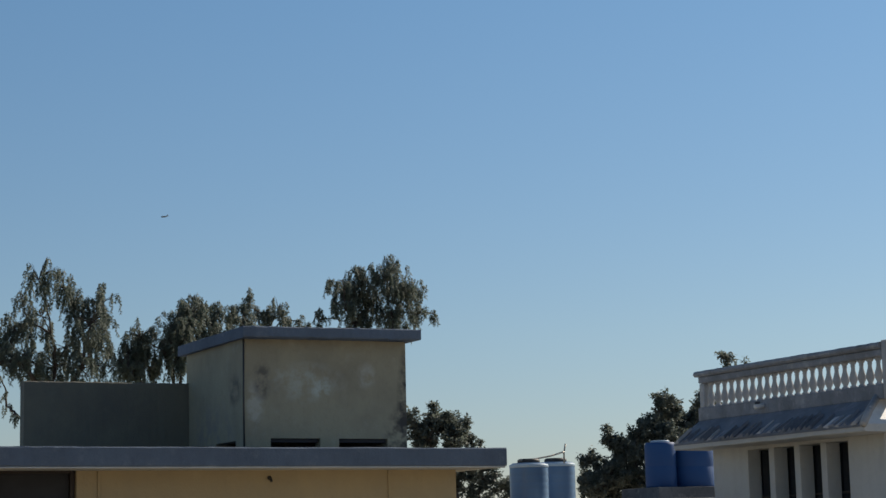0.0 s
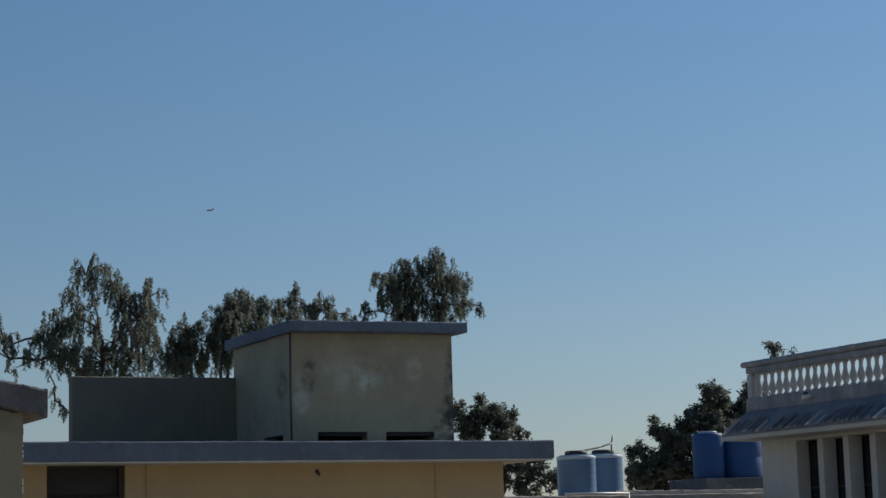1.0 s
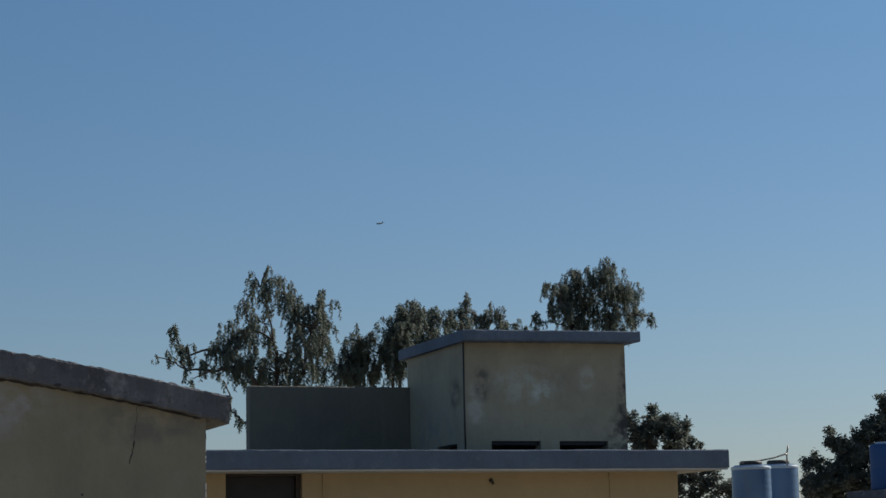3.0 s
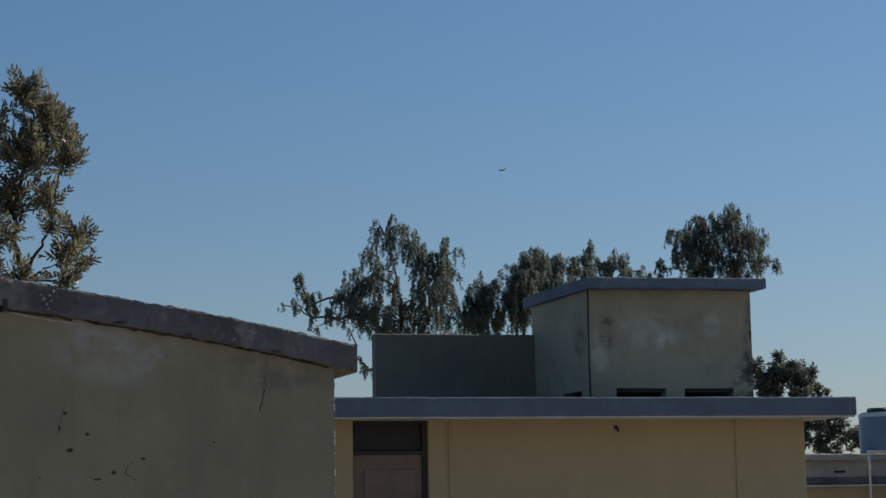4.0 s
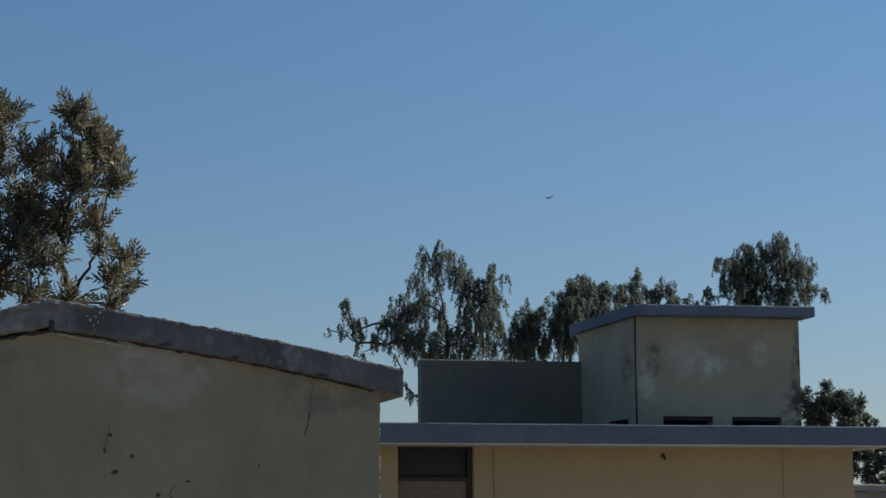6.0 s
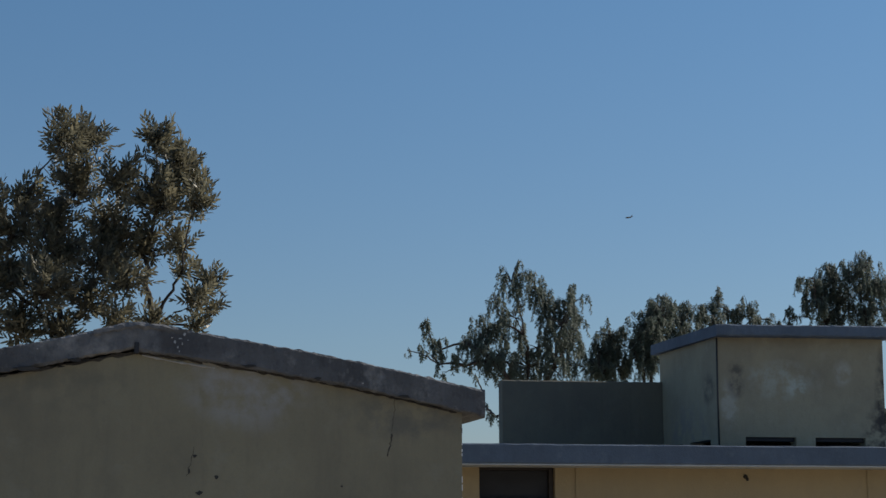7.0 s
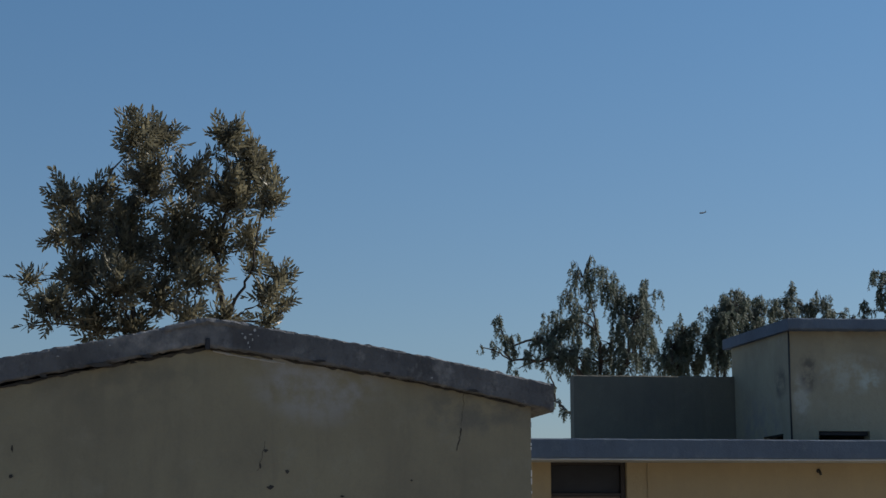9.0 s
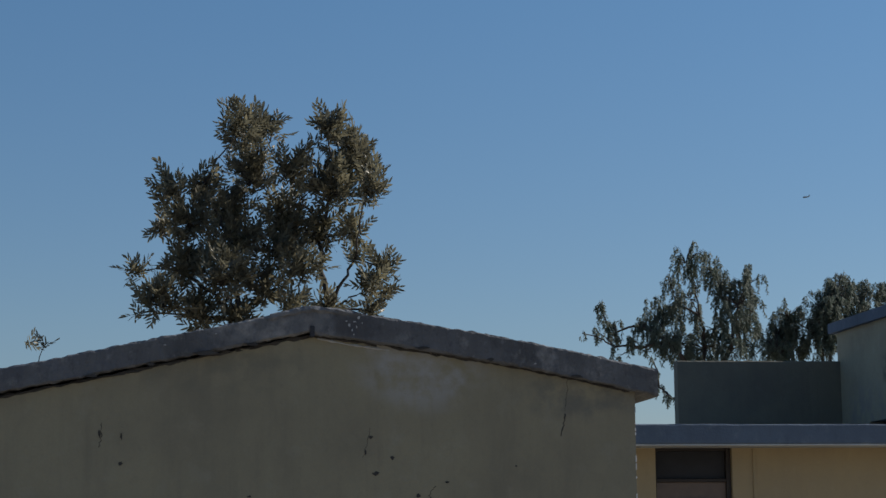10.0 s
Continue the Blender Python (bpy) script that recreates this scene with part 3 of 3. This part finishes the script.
# dark bars added in place of the debris spots
for x0, x1, z in ((7.59, 7.83, 2.07), (7.78, 7.92, 2.17), (8.75, 8.95, 2.12)):
    box("debris_bar", (x0, 4.185, z - 0.018), (x1, 4.21, z + 0.018), M_DARK, out, "dark bar set in the wall for a spot of debris", 0.006)


def water_tank(x, y, z, r, h, group):
    """Ribbed upright plastic tank with a shoulder, neck and lid."""
    tank = thing("water_tank", "light blue upright plastic water tank on a flat roof", "water tank", group=group)
    prof = [(r * 0.97, 0.0), (r, 0.02)]
    for k in range(5):
        b = 0.02 + (h - 0.12) * k / 5
        s = (h - 0.12) / 5
        prof += [(r, b + s * 0.10), (r, b + s * 0.86), (r * 0.994, b + s * 0.93)]
    prof += [(r, h - 0.08), (r * 0.97, h - 0.03), (r * 0.86, h)]
    put("body", lathe_me("body", prof, M_TANK, 36, (x, y, z)), tank)
    put("rim", lathe_me("rim", [(r * 1.005, h - 0.075), (r * 1.02, h - 0.06), (r * 1.02, h - 0.03), (r * 0.98, h - 0.02)], M_TANKRIM, 36, (x, y, z)), tank, "pale blue shoulder rim")
    put("lid", lathe_me("lid", [(r * 0.55, h), (r * 0.58, h + 0.015), (r * 0.58, h + 0.05), (r * 0.5, h + 0.07)], M_PIPE, 24, (x, y, z)), tank, "dark screw lid")
    return tank


water_tank(9.806, 4.62, 2.402, 0.315, 0.66, "light blue tanks")
water_tank(10.84, 5.55, 2.402, 0.325, 0.72, "light blue tanks")
pp = thing("overflow_pipe", "thin grey pipe running between the light blue tanks", "pipe")
tube("pipe", [(9.57, 4.55, 3.10), (9.9, 4.55, 3.13), (10.2, 4.58, 3.18), (10.48, 4.62, 3.25)], 0.014, M_STEEL, pp)
tube("riser", [(10.48, 4.63, 3.06), (10.48, 4.63, 3.24), (10.51, 4.62, 3.38)], 0.014, M_STEEL, pp)
rail = thing("pipe_rail", "white painted pipe guard rail at the roof edge", "rail")
tube("top_rail", [(9.27, 4.06, 2.425), (10.45, 4.06, 2.42)], 0.02, M_WPIPE, rail)
for x in (9.29, 10.43):
    tube("post", [(x, 4.04, 1.2), (x, 4.04, 2.25), (x, 4.06, 2.41)], 0.02, M_WPIPE, rail)


def blue_tank(x, y, r, h):
    tank = thing("blue_tank", "deep blue plastic water tank on a block plinth", "water tank", group="deep blue tanks")
    put("body", lathe_me("body", [(r * 0.98, 0), (r, 0.03), (r, h * 0.45), (r * 0.985, h * 0.47), (r, h * 0.49), (r, h - 0.06), (r * 0.96, h - 0.015), (r * 0.9, h)], M_BLUE, 36, (x, y, 2.752)), tank)
    # the highlight on the tank top is painted as a pale lid
    put("lid", lathe_me("lid", [(r * 0.6, h), (r * 0.62, h + 0.012), (r * 0.62, h + 0.03), (r * 0.55, h + 0.04)], M_TANKRIM, 28, (x, y, 2.752)), tank, "lid painted pale for the sunlight on the tank top")


blue_tank(14.20, 7.5, 0.29, 0.83)
blue_tank(14.92, 7.55, 0.42, 0.81)


# ---------------------------------------------------------------- trees
def branch(a, b, r0, r1, rnd, n=7, wob=0.10):
    """A limb from a to b that arches and wanders a little: its points and radii."""
    a, b = Vector(a), Vector(b)
    span = (b - a).length
    pts = []
    for i in range(n + 1):
        s = i / n
        w = math.sin(math.pi * s) * wob * span
        pts.append(a.lerp(b, s) + Vector((rnd.uniform(-1, 1) * w * 0.5, rnd.uniform(-1, 1) * w * 0.5, w * 0.6)))
    return pts, [r0 + (r1 - r0) * i / n for i in range(n + 1)]


def leaf(verts, faces, p, d, side, length, width):
    """An oblong blade, folded a little along its rib."""
    k = len(verts)
    lift = d.cross(side) * width * 0.14
    verts += [p, p + d * length * 0.3 + side * width * 0.46 + lift, p + d * length * 0.72 + side * width * 0.36 + lift, p + d * length,
              p + d * length * 0.72 - side * width * 0.36 + lift, p + d * length * 0.3 - side * width * 0.46 + lift]
    faces.append((k, k + 1, k + 2, k + 3, k + 4, k + 5))


def ball(rnd, power=0.4):
    return Vector((rnd.gauss(0, 1), rnd.gauss(0, 1), rnd.gauss(0, 1))).normalized() * rnd.random() ** power


def strand(lv, lf, p, length, rnd, leaf_len, leaf_w):
    """A hanging shoot with leaves all along it."""
    drift = Vector((rnd.uniform(-0.25, 0.25), rnd.uniform(-0.25, 0.25), -1)).normalized()
    p = p.copy()
    for s in range(max(3, int(length / 0.04))):
        p = p + drift * 0.04 + Vector((rnd.uniform(-0.008, 0.008), rnd.uniform(-0.008, 0.008), 0))
        for _ in range(3):
            d = (drift + Vector((rnd.uniform(-0.9, 0.9), rnd.uniform(-0.9, 0.9), rnd.uniform(-0.1, 0.5)))).normalized()
            leaf(lv, lf, p, d, d.orthogonal().normalized(), leaf_len * rnd.uniform(0.7, 1.3), leaf_w * rnd.uniform(0.8, 1.3))


def spray(lv, lf, p, way, length, rnd, leaf_len, leaf_w):
    """A straight shoot with narrow leaves set by turns to either side, and one at its tip."""
    flat = way.cross(Vector((rnd.uniform(-1, 1), rnd.uniform(-1, 1), rnd.uniform(-1, 1)))).normalized()
    n = max(4, int(length / 0.019))
    for i in range(n):
        s = i / (n - 1)
        turn = flat * (1 if i % 2 else -1) + way.cross(flat) * rnd.uniform(-0.7, 0.7)
        d = (way * rnd.uniform(0.7, 1.1) + turn * (0.85 - 0.45 * s)).normalized()
        side = d.cross(way.cross(flat) + flat * rnd.uniform(-0.6, 0.6)).normalized()
        leaf(lv, lf, p + way * length * s, d, side, leaf_len * rnd.uniform(0.7, 1.15) * (1.0 - 0.25 * s), leaf_w * rnd.uniform(0.8, 1.2))


def rosette(lv, lf, p, many, spread, rnd, leaf_len, leaf_w):
    """A loose cluster of flat broad leaves."""
    for _ in range(many):
        d = Vector((rnd.uniform(-1, 1), rnd.uniform(-1, 1), rnd.uniform(-0.8, 0.6))).normalized()
        side = d.cross(Vector((rnd.uniform(-0.6, 0.6), rnd.uniform(-0.6, 0.6), 1))).normalized()
        leaf(lv, lf, p + ball(rnd) * spread, d, side, leaf_len * rnd.uniform(0.7, 1.2), leaf_w * rnd.uniform(0.8, 1.2))


def tree(name, label, foot, fork, masses, mat, style, seed, dens, trunk_r=0.16, depth=1.0, leaf_len=0.12, leaf_w=0.03):
    """foot and fork: the trunk's ends; masses: (x, z, radius) of the leafy masses, each carried by a limb that leaves
    the trunk or a nearer mass; style: how the twigs carry their leaves."""
    rnd = random.Random(seed)
    t = thing(name, label, "tree")
    tv, tf = tube_data(*branch(foot, fork, trunk_r, trunk_r * 0.75, rnd, 8, wob=0.05), sides=9)
    put("trunk", mesh_of("trunk", tv, tf, M_BARK, True), t)
    knots = [(Vector(fork), 0.0, None)]
    drop = 0.0 if style == "weeping" else 1.0
    centres = [(Vector((x, foot[1] + rnd.uniform(-0.5, 0.5) * depth, z)), r) for x, z, r in masses]
    centres.sort(key=lambda c: (c[0] - knots[0][0]).length)
    for c, r in centres:
        up = min(range(len(knots)), key=lambda k: (knots[k][0] - c).length + 0.6 * knots[k][1] + (drop if knots[k][0].z > c.z + 0.3 and k else 0.0) + (5.0 if not k and r < 0.12 else 0.0))
        knots.append((c + Vector((0, 0, -0.35 * r)), knots[up][1] + (knots[up][0] - c).length, up))
    load = [1] * len(knots)
    for k in range(len(knots) - 1, 0, -1):
        load[knots[k][2]] += load[k]
    thick = [trunk_r * min(0.72, 0.11 * n ** 0.55) for n in load]
    bv, bf, lv, lf = [], [], [], []
    for k, (c, r) in enumerate(centres, 1):
        up = knots[k][2]
        v, f = tube_data(*branch(knots[up][0], knots[k][0], min(thick[up], thick[k] * 1.3), thick[k] * 0.75, rnd, 8), sides=6)
        put("limb", mesh_of("limb", v, f, M_BARK, True), t)
        shoots = max(3, int(dens * r * r + 8 * r))
        tufts = [c + ball(rnd) * r * 1.32 for _ in range(max(2, int(shoots * 0.3)))]
        for j in range(shoots):
            if style == "weeping":
                tip = tufts[j % len(tufts)] + ball(rnd) * 0.07
                strand(lv, lf, tip, rnd.uniform(0.10, 0.2) + rnd.random() ** 2 * min(0.5, 0.9 * r + 0.15), rnd, leaf_len, leaf_w)
            elif style == "broad":
                tip = tufts[j % len(tufts)] + ball(rnd) * 0.05
                rosette(lv, lf, tip, rnd.randint(10, 17), 0.09, rnd, leaf_len, leaf_w)
            else:
                q = ball(rnd, 0.5)
                tip = c + q * r * 0.92
                way = (q * 0.7 + Vector((rnd.uniform(-0.6, 0.6), rnd.uniform(-0.6, 0.6), rnd.uniform(-0.15, 0.95)))).normalized()
                spray(lv, lf, tip - way * 0.09, way, rnd.uniform(0.10, 0.24), rnd, leaf_len, leaf_w)
                tip = tip - way * 0.09
            if j % 2 == 0:
                v, f = tube_data(*branch(knots[k][0].lerp(tip, 0.08), tip, trunk_r * 0.06, trunk_r * 0.025, rnd, 4), sides=4, base=len(bv))
                bv += v
                bf += f
    tagged(put("twig_work", mesh_of("twig_work", bv, bf, M_BARK, True), t), kind="stuff")
    tagged(put("crown", mesh_of("crown", lv, lf, mat), t), kind="stuff")
    return t


PEPPER = "tall weeping pepper tree with hanging grey-green leaves"
AC_TOP = [(-5.26, 5.65, 0.23), (-5.03, 5.70, 0.20), (-4.38, 5.68, 0.20), (-4.12, 5.52, 0.26), (-3.91, 5.35, 0.16), (-5.63, 5.10, 0.21), (-5.92, 5.02, 0.18),
          (-5.36, 4.94, 0.23), (-5.11, 5.32, 0.29), (-4.72, 5.27, 0.21), (-4.32, 5.17, 0.31), (-4.00, 5.09, 0.18), (-4.73, 4.90, 0.31), (-4.09, 4.77, 0.17),
          (-4.88, 5.77, 0.05)]
AC_LOW = [(-5.99, 4.79, 0.13), (-5.72, 4.73, 0.25), (-5.28, 4.60, 0.31), (-4.84, 4.55, 0.27), (-4.44, 4.70, 0.22), (-5.77, 4.31, 0.24), (-5.42, 4.18, 0.27),
          (-5.00, 4.16, 0.25), (-4.63, 4.25, 0.20), (-4.34, 3.95, 0.13), (-5.97, 3.93, 0.21), (-5.62, 3.87, 0.22), (-5.25, 3.85, 0.20), (-4.73, 3.89, 0.16)]
AC_SPRIG = [(-4.10, 4.43, 0.09), (-3.82, 4.34, 0.13), (-3.95, 4.13, 0.17), (-3.75, 4.12, 0.10), (-3.90, 3.96, 0.12), (-6.25, 4.33, 0.11), (-6.02, 4.14, 0.07),
            (-6.09, 3.94, 0.08), (-6.22, 3.82, 0.05)]
P1 = [(7.48, 8.02, 0.26), (8.08, 7.22, 0.30), (6.73, 6.77, 0.26), (7.16, 8.90, 0.38), (6.90, 8.45, 0.24), (7.84, 8.67, 0.33), (8.15, 8.26, 0.33), (8.84, 8.35, 0.39), (8.53, 7.82, 0.48), (9.12, 7.99, 0.18),
      (7.65, 7.50, 0.21), (6.63, 7.55, 0.41), (7.04, 7.86, 0.29), (6.11, 7.29, 0.23), (7.15, 6.90, 0.47), (7.83, 6.76, 0.44), (8.76, 7.23, 0.39),
      (9.03, 6.71, 0.24), (5.18, 7.74, 0.16), (5.30, 7.42, 0.19), (5.52, 7.13, 0.22), (4.98, 7.08, 0.13), (4.47, 6.97, 0.07), (5.81, 6.80, 0.17),
      (6.41, 7.00, 0.26), (8.29, 6.62, 0.33)]
P1_HANG = [(6.28, 6.58, 0.07), (5.33, 6.64, 0.09), (5.67, 6.50, 0.09), (6.06, 6.61, 0.07), (6.67, 6.00, 0.09), (6.63, 5.64, 0.09), (6.55, 5.34, 0.10),
           (6.76, 5.27, 0.07), (6.46, 6.44, 0.07)]
P2 = [(11.30, 7.17, 0.28), (11.95, 7.27, 0.25), (10.24, 7.61, 0.34), (9.97, 7.10, 0.33), (10.48, 6.96, 0.43), (11.09, 7.74, 0.49), (11.49, 8.21, 0.34), (12.03, 8.38, 0.40), (12.54, 8.35, 0.23),
      (10.96, 7.04, 0.37), (11.61, 7.67, 0.37), (11.68, 6.90, 0.15), (9.84, 6.64, 0.30), (12.27, 7.84, 0.37)]
P3 = [(13.03, 8.34, 0.21), (13.45, 8.46, 0.21), (13.80, 9.05, 0.10), (13.85, 8.68, 0.25), (14.30, 8.45, 0.25), (14.73, 8.63, 0.26), (15.04, 8.31, 0.16),
      (15.33, 8.29, 0.16), (13.53, 7.95, 0.32), (14.38, 7.97, 0.32), (15.32, 7.96, 0.26)]
P4 = [(16.50, 9.21, 0.44), (17.06, 9.39, 0.45), (17.42, 9.63, 0.19), (16.14, 8.88, 0.38), (17.43, 8.95, 0.38), (16.83, 8.65, 0.38), (15.74, 8.43, 0.28),
      (15.41, 9.10, 0.16), (15.67, 9.11, 0.13), (17.93, 9.05, 0.25), (18.20, 9.19, 0.19), (18.17, 8.41, 0.22), (18.48, 8.50, 0.19), (18.65, 8.38, 0.13),
      (15.31, 8.18, 0.20), (17.68, 8.40, 0.19), (16.33, 8.12, 0.38), (17.20, 8.15, 0.35)]
O1 = [(13.93, 4.60, 0.20), (14.20, 4.46, 0.18), (14.40, 4.40, 0.18), (13.28, 4.51, 0.25), (13.66, 4.64, 0.23), (14.08, 4.49, 0.23), (13.51, 4.19, 0.25), (13.98, 4.13, 0.23), (14.36, 4.26, 0.18), (14.57, 4.09, 0.11),
      (14.89, 4.06, 0.06), (14.48, 3.25, 0.25), (15.01, 3.35, 0.26), (15.41, 3.12, 0.23), (14.97, 2.86, 0.26), (13.85, 3.63, 0.33), (14.49, 3.69, 0.23)]
O2 = [(19.20, 3.20, 0.30), (19.60, 3.05, 0.32), (20.20, 3.35, 0.35), (20.60, 3.10, 0.30), (19.01, 3.79, 0.21), (19.38, 4.25, 0.19), (19.83, 4.00, 0.31), (20.26, 4.49, 0.22), (19.40, 3.52, 0.31), (20.00, 3.38, 0.36), (20.68, 4.70, 0.25),
      (21.01, 5.24, 0.21), (21.37, 5.06, 0.26), (20.49, 4.00, 0.34), (18.91, 3.20, 0.25), (20.91, 4.28, 0.34), (19.85, 4.59, 0.10)]
O3 = [(22.69, 5.31, 0.26), (22.73, 4.82, 0.35), (22.00, 4.71, 0.35), (22.24, 4.35, 0.29), (23.23, 4.94, 0.35), (23.38, 4.36, 0.35)]
SAP = [(23.09, 6.34, 0.16), (23.04, 6.57, 0.07), (22.84, 6.41, 0.09), (23.29, 6.41, 0.09), (23.67, 6.37, 0.07)]
tree("pepper_tree", PEPPER, (7.9, 26, 0), (7.75, 26, 5.3), P1 + P1_HANG, M_PEPPER, "weeping", 11, 560.0, 0.15, 1.3, 0.085, 0.034)
tree("pepper_tree", PEPPER, (11.4, 26.8, 0), (11.3, 26.8, 5.3), P2, M_PEPPER, "weeping", 12, 950.0, 0.17, 1.3, 0.085, 0.034)
tree("pepper_tree", PEPPER, (14.3, 27.5, 0), (14.3, 27.5, 5.6), P3, M_PEPPER, "weeping", 13, 850.0, 0.14, 1.3, 0.085, 0.034)
tree("pepper_tree", PEPPER, (16.9, 26, 0), (16.9, 26, 6.3), P4, M_PEPPER, "weeping", 14, 850.0, 0.14, 1.3, 0.085, 0.034)
tree("orchard_tree", "round dark green tree with broad leaves behind the flat roof", (14.2, 16, 0), (14.2, 16, 2.2), O1, M_BROAD, "broad", 15, 1350.0, 0.12, 1.0, 0.09, 0.055)
tree("orchard_tree", "broad dark green tree behind the tanks", (20.2, 18, 0), (20.2, 18, 2.2), O2, M_BROAD, "broad", 16, 1700.0, 0.14, 1.2, 0.09, 0.055)
tree("orchard_tree", "broad dark green tree behind the white house", (22.6, 19, 0), (22.6, 19, 2.6), O3, M_BROAD, "broad", 17, 1700.0, 0.14, 1.2, 0.09, 0.055)
tree("sapling", "leafy top of a young tree above the roof rail", (23.3, 18, 0), (23.2, 18, 5.4), SAP, M_BROAD, "broad", 18, 600.0, 0.05, 0.3, 0.09, 0.055)
tree("acacia_tree", "bushy narrow-leaved olive green tree rising behind the shed", (-4.95, -4.5, 0), (-4.95, -4.5, 2.7), AC_TOP + AC_LOW + AC_SPRIG, M_ACACIA, "upright", 19, 1250.0, 0.075, 1.0, 0.110, 0.027)
tree("acacia_sapling", "small twig of a young tree showing over the shed roof", (-7.2, -4.6, 0), (-7.2, -4.6, 3.0), [(-7.25, 3.6, 0.06), (-7.08, 3.52, 0.08)], M_ACACIA, "upright", 20, 520.0, 0.03, 1.0, 0.09, 0.026)

# ---------------------------------------------------------------- aircraft, far off in the sky
air = thing("aircraft", "small dark aircraft flying far off in the clear sky", "aircraft")
air.matrix_basis = pose(925.6, 2782, 513.5, 0, -6, 20)
tube("fuselage", [(-6.5, 0, -0.5), (-5.8, 0, -0.3), (-4, 0, 0), (0, 0, 0.1), (3.5, 0, 0.3), (6.2, 0, 0.9)], [0.15, 0.7, 1.15, 1.2, 0.8, 0.2], M_PLANE, air)
for s in (-1, 1):
    wv = [(-2, s * 0.8, 0.0), (1.5, s * 0.8, 0.0), (2.6, s * 8.5, 0.5), (1.4, s * 8.5, 0.5), (-2, s * 0.8, 0.35), (1.5, s * 0.8, 0.3), (2.6, s * 8.5, 0.6), (1.4, s * 8.5, 0.62)]
    put("wing", mesh_of("wing", wv, [(0, 1, 2, 3), (7, 6, 5, 4), (0, 3, 7, 4), (1, 5, 6, 2), (0, 4, 5, 1), (3, 2, 6, 7)], M_PLANE), air)
fv = [(3.6, -0.15, 0.6), (6.4, -0.15, 0.8), (7.4, -0.1, 3.6), (6.2, -0.1, 3.6), (3.6, 0.15, 0.6), (6.4, 0.15, 0.8), (7.4, 0.1, 3.6), (6.2, 0.1, 3.6)]
put("tail_fin", mesh_of("tail_fin", fv, [(0, 1, 2, 3), (7, 6, 5, 4), (0, 3, 7, 4), (1, 5, 6, 2), (0, 4, 5, 1), (3, 2, 6, 7)], M_PLANE), air)
